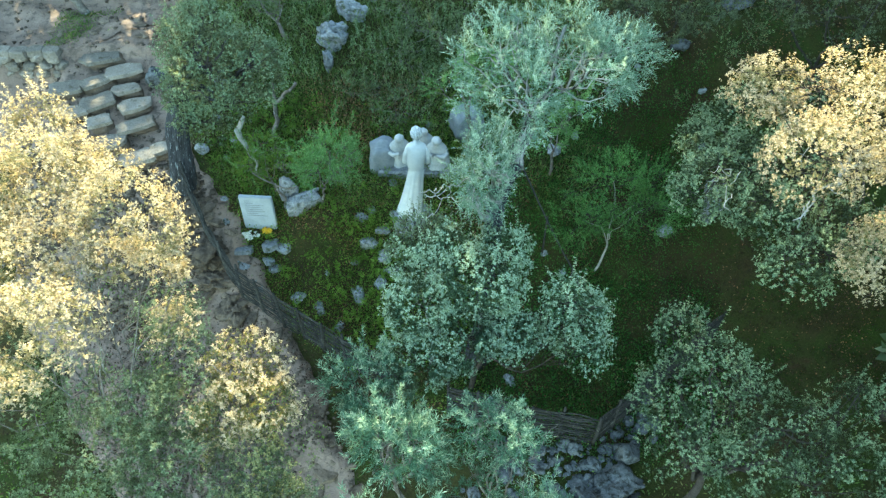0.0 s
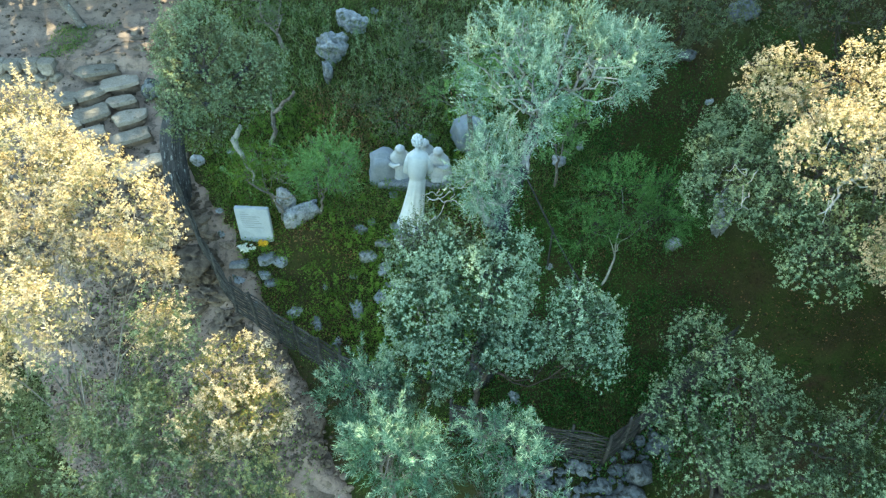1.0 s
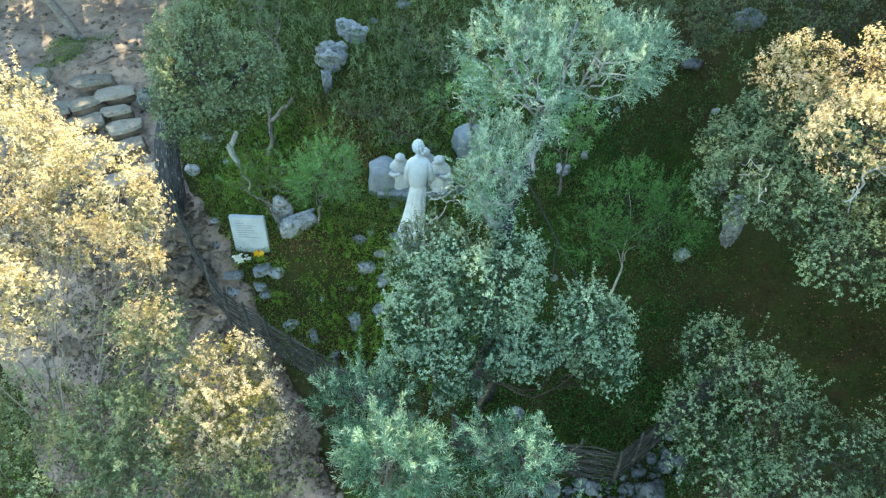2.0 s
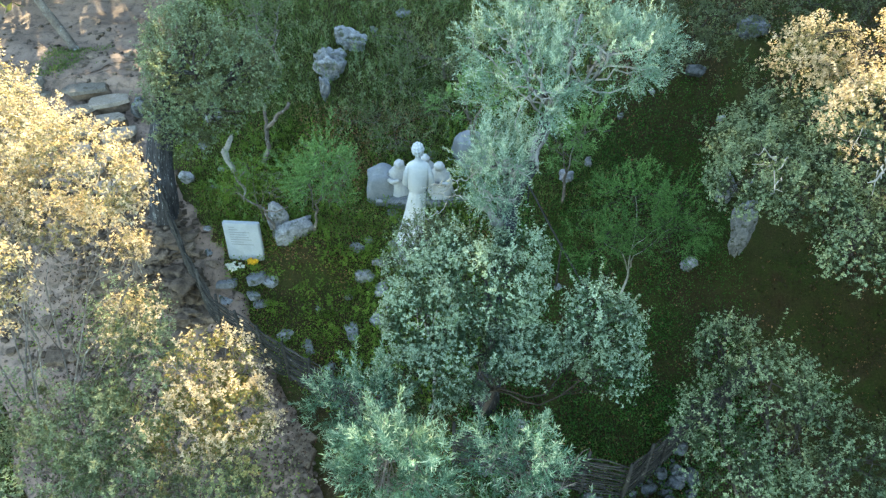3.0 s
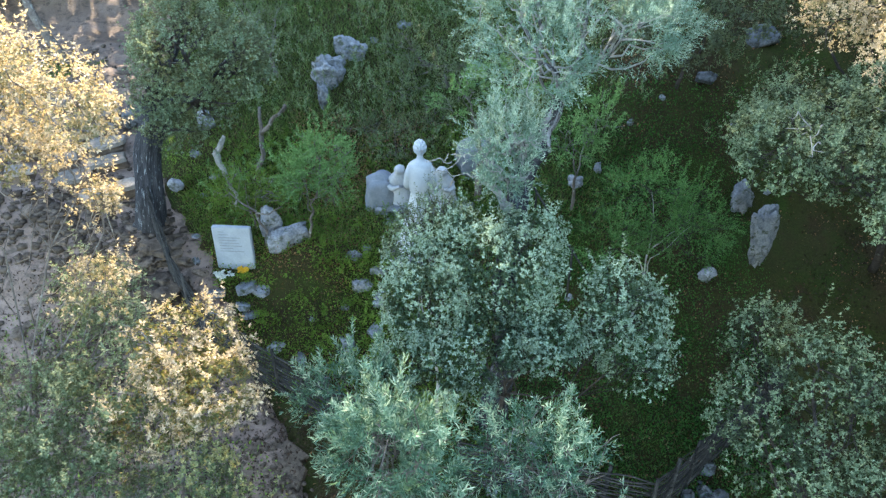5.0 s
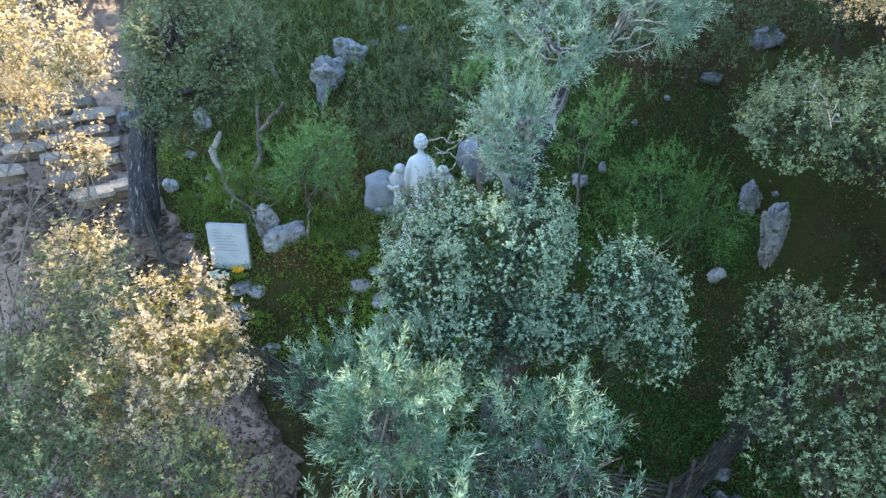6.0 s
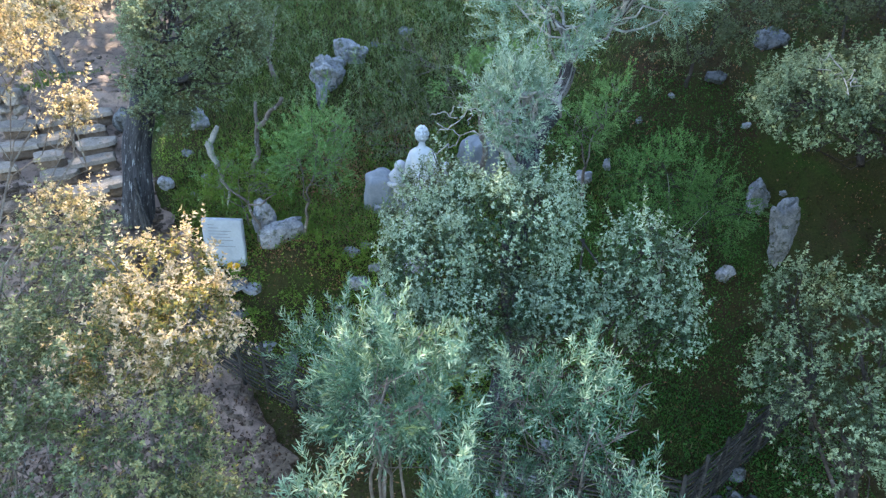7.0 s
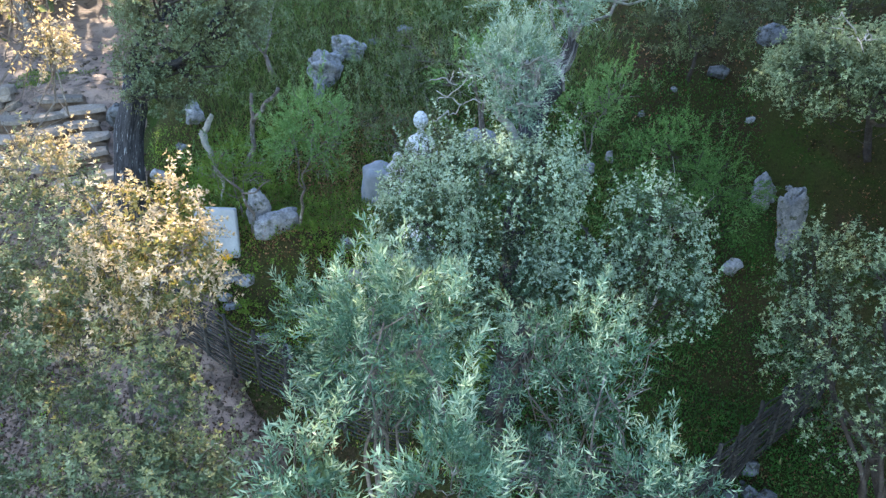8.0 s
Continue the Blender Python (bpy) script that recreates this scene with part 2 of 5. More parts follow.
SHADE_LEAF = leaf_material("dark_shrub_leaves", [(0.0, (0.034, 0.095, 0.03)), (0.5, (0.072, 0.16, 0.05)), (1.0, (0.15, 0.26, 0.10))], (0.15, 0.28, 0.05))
DARK_LEAF = leaf_material("dark_wood_leaves", [(0.0, (0.045, 0.075, 0.045)), (0.5, (0.09, 0.13, 0.075)), (1.0, (0.18, 0.22, 0.14))], (0.25, 0.25, 0.05))
GRASS = leaf_material("grass_blades", [(0.0, (0.048, 0.095, 0.028)), (0.5, (0.08, 0.138, 0.046)), (0.85, (0.136, 0.157, 0.069)), (1.0, (0.224, 0.19, 0.121))], (0.25, 0.36, 0.05), patches=(0.5, 1.3))
CLOVER = leaf_material("low_green_leaves", [(0.0, (0.085, 0.155, 0.022)), (0.55, (0.13, 0.215, 0.036)), (0.85, (0.175, 0.265, 0.055)), (1.0, (0.18, 0.125, 0.05))], (0.18, 0.36, 0.05), patches=(0.4, 1.25))
# Low green leaves darkened: the right slope's shade is put into them.
SHADY_WEED = leaf_material("shade_darkened_low_leaves", [(0.0, (0.021, 0.082, 0.019)), (0.55, (0.036, 0.129, 0.029)), (0.9, (0.059, 0.172, 0.044)), (1.0, (0.083, 0.075, 0.038))], (0.12, 0.25, 0.04), patches=(0.5, 1.2))
DRY_LEAF = leaf_material("dry_leaf_litter", [(0.0, (0.10, 0.045, 0.025)), (0.6, (0.19, 0.095, 0.05)), (1.0, (0.31, 0.19, 0.11))], (0.3, 0.2, 0.1), 0.15)
# Dead-leaf brown, darkened further with the right slope's shade.
LITTER = leaf_material("shaded_brown_leaf_litter", [(0.0, (0.014, 0.009, 0.006)), (0.6, (0.031, 0.018, 0.012)), (1.0, (0.062, 0.037, 0.024))], (0.10, 0.06, 0.035), 0.1)
PETAL_WHITE = leaf_material("white_petals", [(0.0, (0.6, 0.62, 0.6)), (1.0, (0.82, 0.83, 0.8))], (0.7, 0.75, 0.6))
PETAL_YELLOW = leaf_material("yellow_petals", [(0.0, (0.62, 0.36, 0.03)), (1.0, (0.8, 0.58, 0.08))], (0.8, 0.5, 0.05))


# ---- mesh helpers ----
def smoothstep(a, b, v):
    k = np.clip((v - a) / (b - a), 0, 1)
    return k * k * (3 - 2 * k)


def lumps(p, scale, seed=0):
    """Soft noise of about -1 to 1 for an (n, 3) array."""
    rng = np.random.RandomState(seed)
    total = np.zeros(len(p))
    for octave, gain in ((1.0, 0.6), (2.1, 0.3), (4.3, 0.15)):
        for _ in range(4):
            k = rng.normal(size=3)
            total += gain * 0.55 * np.sin(p @ (k / np.linalg.norm(k)) * scale * octave * rng.uniform(0.8, 1.3) + rng.uniform(0, 6.3))
    return total


def mesh_from(name, verts, faces, smooth=False):
    """faces: an (n, k) array, or a list of such arrays."""
    faces = [np.asarray(f) for f in (faces if isinstance(faces, list) else [faces]) if len(f)]
    me = bpy.data.meshes.new(name)
    verts = np.asarray(verts, dtype=np.float32)
    me.vertices.add(len(verts))
    me.vertices.foreach_set("co", verts.ravel())
    loops = np.concatenate([f.ravel() for f in faces]).astype(np.int32)
    sizes = np.concatenate([np.full(len(f), f.shape[1]) for f in faces])
    me.loops.add(len(loops))
    me.loops.foreach_set("vertex_index", loops)
    me.polygons.add(len(sizes))
    me.polygons.foreach_set("loop_start", np.concatenate([[0], np.cumsum(sizes)[:-1]]).astype(np.int32))
    if smooth:
        me.polygons.foreach_set("use_smooth", np.ones(len(sizes), dtype=bool))
    me.update(calc_edges=True)
    me.validate()
    return me


def part(name, me, material, parent=None, label="", kind=""):
    if isinstance(me, bmesh.types.BMesh):
        data = bpy.data.meshes.new(name)
        me.to_mesh(data)
        me.free()
        me = data
    if not me.materials:
        me.materials.append(material)
    ob = new(name, me)
    if parent:
        ob.parent = parent
    return tagged(ob, label, kind=kind)


def thing(name, at, label, category, group="", kind=""):
    ob = new(name)
    ob.location = at
    ob.empty_display_size = 0.1
    return tagged(ob, label, category, group, kind)


def tube(points, radii, sides=7, wobble=0.0, seed=0):
    """Verts and faces of a tapered tube along the points."""
    pts = np.asarray(points, dtype=float)
    rng = np.random.RandomState(seed)
    verts, n = [], len(pts)
    tangent = np.gradient(pts, axis=0)
    for i in range(n):
        d = tangent[i] / (np.linalg.norm(tangent[i]) + 1e-9)
        u = np.cross(d, (0.3, 0.9, 0.2) if abs(d[2]) > 0.7 else (0, 0, 1))
        u /= np.linalg.norm(u)
        w = np.cross(d, u)
        for k in range(sides):
            a = 2 * math.pi * k / sides
            r = radii[i] * (1 + wobble * (math.sin(3 * a + i * 0.5) * 0.6 + rng.uniform(-1, 1) * 0.6))
            verts.append(pts[i] + r * (math.cos(a) * u + math.sin(a) * w))
    faces = [(i * sides + k, i * sides + (k + 1) % sides, (i + 1) * sides + (k + 1) % sides, (i + 1) * sides + k) for i in range(n - 1) for k in range(sides)]
    verts += [pts[0], pts[-1]]
    caps = [(k, n * sides, (k + 1) % sides) for k in range(sides)] + [((n - 1) * sides + k, (n - 1) * sides + (k + 1) % sides, n * sides + 1) for k in range(sides)]
    return np.array(verts), np.array(faces), np.array(caps)


def ridged_mesh(name, points, radii, ridges, seed=0):
    """A trunk with lengthwise twisting ridges."""
    sides, n = (36 if max(radii) > 0.165 else 14), len(points)
    v, f, c = tube(points, radii, sides, 0.0, seed)
    pts = np.asarray(points, float)
    for i in range(n):
        a = 2 * math.pi * np.arange(sides) / sides
        k = 1 + ridges * (np.sin(7 * a + i * 0.35 + seed) * 0.5 + np.sin(13 * a - i * 0.5) * 0.35 + np.sin(3 * a + i * 0.9) * 0.5)
        ring = v[i * sides:(i + 1) * sides]
        v[i * sides:(i + 1) * sides] = pts[i] + (ring - pts[i]) * k[:, None]
    me = mesh_from(name, v, [f, c], True)
    run = np.concatenate([[0], np.cumsum(np.linalg.norm(np.diff(pts, axis=0), axis=1))])
    girth = 2 * math.pi * float(np.mean(radii))
    idx = np.zeros(len(me.loops), dtype=np.int32)
    me.loops.foreach_get("vertex_index", idx)
    ring_no = np.minimum(idx // sides, n - 1)
    uv = np.stack([(idx % sides) / sides * girth, run[ring_no]], axis=1)
    me.uv_layers.new(name="grain").data.foreach_set("uv", uv.astype(np.float32).ravel())
    return me


def tube_mesh(name, points, radii, sides=7, wobble=0.0, seed=0):
    v, f, c = tube(points, radii, sides, wobble, seed)
    return mesh_from(name, v, [f, c], True)


def many_tubes(name, lines, sides=3):
    """One mesh of several tapered tubes: lines of (points, radii)."""
    vs, fs, base = [], [], 0
    for points, radii in lines:
        v, f, c = tube(points, radii, sides)
        vs.append(v), fs.append(f + base)
        base += len(v)
    return mesh_from(name, np.concatenate(vs), [np.concatenate(fs)], True)


def bent(a, b, n=6, sag=0.1, seed=0):
    """A crooked line from a to b."""
    rng = np.random.RandomState(seed)
    a, b = np.array(a, float), np.array(b, float)
    k = np.linspace(0, 1, n)[:, None]
    w = rng.normal(size=(4, 3))
    off = sum(w[j] * np.sin((j + 1) * np.pi * k) / (0.7 + 0.5 * j) for j in range(4))
    return a + (b - a) * k + off * sag * np.linalg.norm(b - a)


def leaf_cards(at, along, length, width, rng, fold=0.25, face=None):
    """Pointed leaves, folded along the rib: (n, 3) feet and directions, and the ways that they face; verts and quads."""
    n = len(at)
    d = along / (np.linalg.norm(along, axis=1)[:, None] + 1e-9)
    s = np.cross(d, rng.normal(size=(n, 3)) if face is None else face + rng.normal(size=(n, 3)) * 0.35)
    s /= np.linalg.norm(s, axis=1)[:, None] + 1e-9
    up = np.cross(s, d)
    L = (length * rng.uniform(0.65, 1.25, n))[:, None]
    W = (width * rng.uniform(0.7, 1.2, n))[:, None] * 0.5
    mid = at + d * L * 0.45
    v = np.stack([at, mid + s * W + up * W * fold, at + d * L, mid - s * W + up * W * fold], axis=1).reshape(-1, 3)
    return v, np.arange(4 * n).reshape(n, 4)


def ball_directions(n, rng):
    d = rng.normal(size=(n, 3))
    return d / np.linalg.norm(d, axis=1)[:, None]


def unit(v):
    return v / (np.linalg.norm(v, axis=1)[:, None] + 1e-9)


def foliage(blobs, density, per_twig, length, width, seed, thick=0.34, gaps=0.2, lift=0.35, clump=4.6, cluster=9, knot=0.12, spray=0.0, side=0.4, leaders=6, leader=0.25):
    """A crown round the centres given as (x, y, z, rx, ry, rz): knots of shoots over a lumpy shell, each shoot with leaves up its stem and a
    rosette at its end, or, with spray (metres), leaves all along a thin drooping shoot of that length.
    Gives leaves, their rank (the higher, the further out), the knots and the number of the centre that each belongs to."""
    rng = np.random.RandomState(seed)
    knots, outs, depths, owner = [], [], [], []
    for i, (x, y, z, rx, ry, rz) in enumerate(blobs):
        area = 4 * math.pi * (((rx * ry) ** 1.6 + (rx * rz) ** 1.6 + (ry * rz) ** 1.6) / 3) ** (1 / 1.6)
        n = max(6, int(area * density / cluster))
        d = ball_directions(n, rng)
        c, r = np.array((x, y, z)), np.array((rx, ry, rz))
        depth = 1 - thick * rng.uniform(0, 1, n) ** 2
        p = c + d * r * (depth * (1 + 0.30 * lumps(c + d * r, clump, seed)))[:, None]
        keep = (lumps(p, clump * 2.2, seed + 5) > -0.6 + gaps) & ((d[:, 2] > -0.4) | (rng.uniform(0, 1, n) < 0.3))
        for j, other in enumerate(blobs):
            if j != i:
                keep &= np.linalg.norm((p - np.array(other[:3])) / np.array(other[3:]), axis=1) > 0.74
        knots.append(p[keep]), outs.append(unit(d / r)[keep]), depths.append(depth[keep]), owner.append(np.full(keep.sum(), i))
    knots, outs, depths, owner = np.concatenate(knots), np.concatenate(outs), np.concatenate(depths), np.concatenate(owner)
    idx = np.repeat(np.arange(len(knots)), cluster)
    n = len(idx)
    off = ball_directions(n, rng) * (rng.uniform(0, 1, n) ** 0.4)[:, None]
    feet = knots[idx] + off * (knot * rng.uniform(0.6, 1.4, len(knots))[idx])[:, None]
    axis = unit(outs[idx] * 0.7 + off * 0.7 + np.array((0, 0, lift)) + rng.normal(size=(n, 3)) * 0.22)
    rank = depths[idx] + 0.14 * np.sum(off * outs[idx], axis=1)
    for x, y, z, rx, ry, rz in blobs:
        for _ in range(leaders):
            d = ball_directions(1, rng)[0]
            d[2] = abs(d[2]) + 0.3
            d /= np.linalg.norm(d)
            foot = np.array((x, y, z)) + d * np.array((rx, ry, rz)) * rng.uniform(0.9, 1.05)
            rise = leader * rng.uniform(0.5, 1.2)
            way = d * 0.5 + np.array((0, 0, 0.9)) + rng.normal(size=3) * 0.2
            m = max(4, int(rise / 0.03))
            k = np.linspace(0, 1, m)[:, None]
            feet = np.concatenate([feet, foot + way * k * rise + rng.normal(size=(m, 3)) * 0.025 * (1.1 - k)])
            axis = np.concatenate([axis, unit(np.repeat(way[None], m, 0) + rng.normal(size=(m, 3)) * 0.4)])
            rank = np.concatenate([rank, np.full(m, 1.05)])
    n = len(feet)
    u = unit(np.cross(axis, (0.31, 0.22, 0.92)))
    w = np.cross(axis, u)
    stem = (spray if spray else length * 1.9) * rng.uniform(0.6, 1.3, n)
    sided = int(round(per_twig * side))
    along_k = np.linspace(0.1, 1, per_twig) if spray else np.array([0.25 + 0.55 * j / max(1, sided) for j in range(sided)] + [1.0] * (per_twig - sided))
    open_angle = np.radians(np.linspace(62, 28, per_twig) if spray else np.array([66.0] * sided + [52.0] * (per_twig - sided)))
    at, along, face, ranks = [], [], [], []
    phase = rng.uniform(0, 6.3, n)
    for j in range(per_twig):
        az = phase + j * 2.4 + rng.uniform(-0.4, 0.4, n)
        th = open_angle[j] + rng.uniform(-0.25, 0.25, n)
        way = axis * np.cos(th)[:, None] + (u * np.cos(az)[:, None] + w * np.sin(az)[:, None]) * np.sin(th)[:, None]
        droop = np.array((0, 0, 1)) * (stem * (0.3 if spray else 0.0) * along_k[j] ** 2)[:, None]
        at.append(feet + axis * (stem * (along_k[j] - 0.55))[:, None] - droop)
        along.append(way), face.append(axis), ranks.append(rank + 0.16 * (along_k[j] - 0.6))
    leaves = leaf_cards(np.concatenate(at), np.concatenate(along), length, width, rng, face=np.concatenate(face))
    return leaves, np.concatenate(ranks), knots, owner


def terrain(x, y):
    """Height of the hillside."""
    x, y = np.asarray(x, float), np.asarray(y, float)
    z = np.interp(y, [-400, -60, -20, 0, 4, 5.7, 7.9, 8.5, 9.1, 9.6, 10.0, 10.7, 11.2, 11.7, 12.5, 13.8, 14.8, 18, 30, 60, 150, 400],
                  [-40, -13, -6, -2.6, -1.85, -1.45, -1.15, -0.85, -0.55, -0.12, 0.12, 0.28, 0.38, 0.72, 1.3, 2.05, 2.55, 3.8, 8.5, 17, 30, 45])
    flat = np.interp(y, [12.0, 13.4, 17, 30, 60, 150, 400], [1.02, 1.34, 1.42, 5.0, 14, 28, 44])
    k = smoothstep(-5.2, -6.4, x) * smoothstep(11.6, 12.4, y) * smoothstep(-40, -12, x)
    z = z * (1 - k) + flat * k
    z = z + 0.28 * np.exp(-((x + 2.3) / 0.75) ** 2 - ((y - 9.65) / 0.4) ** 2)
    stairs = smoothstep(-9.6, -8.4, x) * smoothstep(-5.0, -5.8, x) * smoothstep(9.8, 10.6, y) * smoothstep(13.75, 13.45, y)
    z = z * (1 - stairs) + (-2.74 - 0.10 * x + 0.23 * y) * stairs
    z = z - 0.5 * smoothstep(13.36, 13.2, y) * smoothstep(-8.15, -8.7, x) * smoothstep(10.5, 12.2, y) * smoothstep(-20, -13, x)
    z = z - 0.11 * np.clip(x - 1.5, 0, 6) * smoothstep(13.0, 10.0, y) * smoothstep(2, 6, y)
    z = z + 0.6 * smoothstep(10.9, 12.6, y) * smoothstep(2.0, 4.5, x) * smoothstep(60, 20, y)
    z = z + 0.62 * smoothstep(9.7, 10.9, y) * smoothstep(0.9, 2.1, x) * smoothstep(5.2, 3.2, x) * smoothstep(14.5, 12.0, y)
    z = z + 0.10 * (np.sin(x * 1.3 + 0.7) * np.cos(y * 1.1) * 0.5 + np.sin(x * 2.9 + y * 2.3) * 0.25) * smoothstep(-0.5, 1.0, np.abs(x + 6) - 1.2)
    return z


def ground_z(x, y):
    return float(terrain(x, y))


# ---- the hillside ----
def axis_steps(lo, hi, fine, far):
    inner = list(np.arange(lo, hi + fine / 2, fine))
    out, step, v = [], fine, inner[-1]
    while v < far:
        step *= 1.35
        v += step
        out.append(v)
    back, step, v = [], fine, inner[0]
    while v > -far:
        step *= 1.35
        v -= step
        back.append(v)
    return np.array(back[::-1] + inner + out)


def grid_faces(nx, ny):
    i = np.arange((ny - 1) * nx).reshape(ny - 1, nx)[:, :-1].ravel()
    return np.stack([i, i + 1, i + nx + 1, i + nx], axis=1)


PATH_LINE = np.array([(-13.5, 34.0), (-11.0, 25.0), (-9.6, 19.0), (-8.9, 16.0), (-8.35, 13.6), (-7.3, 12.2), (-6.85, 10.9), (-6.3, 9.3), (-5.5, 7.9), (-4.25, 6.4), (-3.3, 5.0), (-2.6, 3.4), (-2.5, 1.5), (-2.6, -2.0), (-3.2, -8.0), (-4.5, -18.0), (-7.0, -40.0)])
PATH_HALF = np.array([1.3, 1.6, 3.0, 3.1, 2.5, 1.75, 1.8, 2.15, 2.2, 2.1, 1.85, 1.6, 1.6, 1.5, 1.4, 1.3, 1.2])


def path_gap(x, y):
    """Distance from the path's rim, negative on the path."""
    s = np.linspace(0, len(PATH_LINE) - 1, 160)
    k = np.arange(len(PATH_LINE))
    cx, cy, half = np.interp(s, k, PATH_LINE[:, 0]), np.interp(s, k, PATH_LINE[:, 1]), np.interp(s, k, PATH_HALF)
    best = np.full(len(x), 1e9)
    for px, py, h in zip(cx, cy, half):
        best = np.minimum(best, np.hypot(x - px, y - py) - h)
    return best


gx, gy = axis_steps(-11, 10, 0.13, 400), axis_steps(1, 18, 0.13, 400)
X, Y = np.meshgrid(gx, gy)
P = np.stack([X.ravel(), Y.ravel(), terrain(X, Y).ravel()], axis=1)
near = smoothstep(60, 20, np.abs(P[:, 1]))
P[:, 2] += near * (0.035 * lumps(P, 5.0, 3) + 0.02 * lumps(P, 13.0, 4))
P[:, 2] -= 0.22 * smoothstep(0.0, -0.35, path_gap(P[:, 0], P[:, 1]))
ground = part("ground", mesh_from("ground", P, grid_faces(len(gx), len(gy)), True), SOIL)
tagged(ground, "grassy brown soil of a sloping hillside", "ground", kind="structure")

def path_z(x, y):
    """Height of the path's stony surface."""
    x, y = np.atleast_1d(np.asarray(x, float)), np.atleast_1d(np.asarray(y, float))
    p = np.stack([x, y, np.zeros(len(x))], axis=1)
    return terrain(x, y) + 0.05 + 0.05 * lumps(p, 3.5, 9) + 0.035 * lumps(p, 11.0, 8)


def path_strip():
    """The trodden path: a strip laid on the slope, its ragged rims dipping under the soil."""
    s = np.concatenate([np.linspace(0, 1.9, 40), np.linspace(2, 12, 260), np.linspace(12.05, len(PATH_LINE) - 1, 120)])
    k = np.arange(len(PATH_LINE))
    cx, cy, half = np.interp(s, k, PATH_LINE[:, 0]), np.interp(s, k, PATH_LINE[:, 1]), np.interp(s, k, PATH_HALF)
    tx, ty = np.gradient(cx), np.gradient(cy)
    norm = np.hypot(tx, ty)
    nx_, ny_ = -ty / norm, tx / norm
    across = np.linspace(-1, 1, 45)
    reach = across * half[:, None]
    side = np.stack([(cx[:, None] + nx_[:, None] * reach).ravel(), (cy[:, None] + ny_[:, None] * reach).ravel(), np.zeros(reach.size)], axis=1)
    reach = reach * (1 + 0.14 * lumps(side, 1.1, 21) + 0.09 * lumps(side, 3.4, 22)).reshape(reach.shape)
    vx, vy = cx[:, None] + nx_[:, None] * reach, cy[:, None] + ny_[:, None] * reach
    p = np.stack([vx.ravel(), vy.ravel(), terrain(vx, vy).ravel()], axis=1)
    rim = np.tile(smoothstep(0.85, 1.0, np.abs(across)), len(s))
    p[:, 2] = path_z(p[:, 0], p[:, 1]) - 0.16 * rim
    return mesh_from("path", p, grid_faces(45, len(s)), True)


path = part("path", path_strip(), DIRT)
tagged(path, "trodden pinkish-beige dirt footpath beside the fence", "path", kind="structure")


# ---- stones ----
def rock_mesh(name, rx, ry, rz, seed, detail=3, rough=0.22, pits=0.0, square=0.0, cuts=11, taper=0.0):
    bm = bmesh.new()
    bmesh.ops.create_icosphere(bm, subdivisions=detail, radius=1)
    p = np.array([v.co[:] for v in bm.verts])
    if square:
        q = p / np.max(np.abs(p), axis=1)[:, None]
        p = p * (1 - square) + q * square * 0.85
    rng = np.random.RandomState(seed + 900)
    for cut, depth in zip(ball_directions(cuts, rng), rng.uniform(0.62, 0.9, cuts)):
        over = np.clip(p @ cut - depth, 0, None)
        p = p - over[:, None] * cut * 0.92
    n = rough * 0.45 * lumps(p, 2.2, seed) + rough * 0.28 * lumps(p, 6.5, seed + 1)
    if pits:
        n -= pits * 1.2 * np.clip(lumps(p, 9.0, seed + 2), 0, 1) ** 1.4
    n += 0.03 * lumps(p, 17.0, seed + 3)
    p = p * 1.1
    p = p * (1 + n)[:, None]
    p[:, :2] *= (1 - taper * np.clip(0.5 - 0.5 * p[:, 2], 0, 1))[:, None]
    p *= np.array((rx, ry, rz))
    for v, co in zip(bm.verts, p):
        v.co = co
    for f in bm.faces:
        f.smooth = detail >= 3
    me = bpy.data.meshes.new(name)
    bm.to_mesh(me)
    bm.free()
    return me


def rock(name, x, y, z, rx, ry, rz, seed, label, material=None, turn=0.0, tip=0.0, detail=4, **shape):
    ob = part(name, rock_mesh(name, rx, ry, rz, seed, detail, **shape), material or LIMESTONE)
    ob.location, ob.rotation_euler = (x, y, z), (radians(tip), 0, radians(turn))
    return tagged(ob, label, "rock", "rocks in the enclosure")


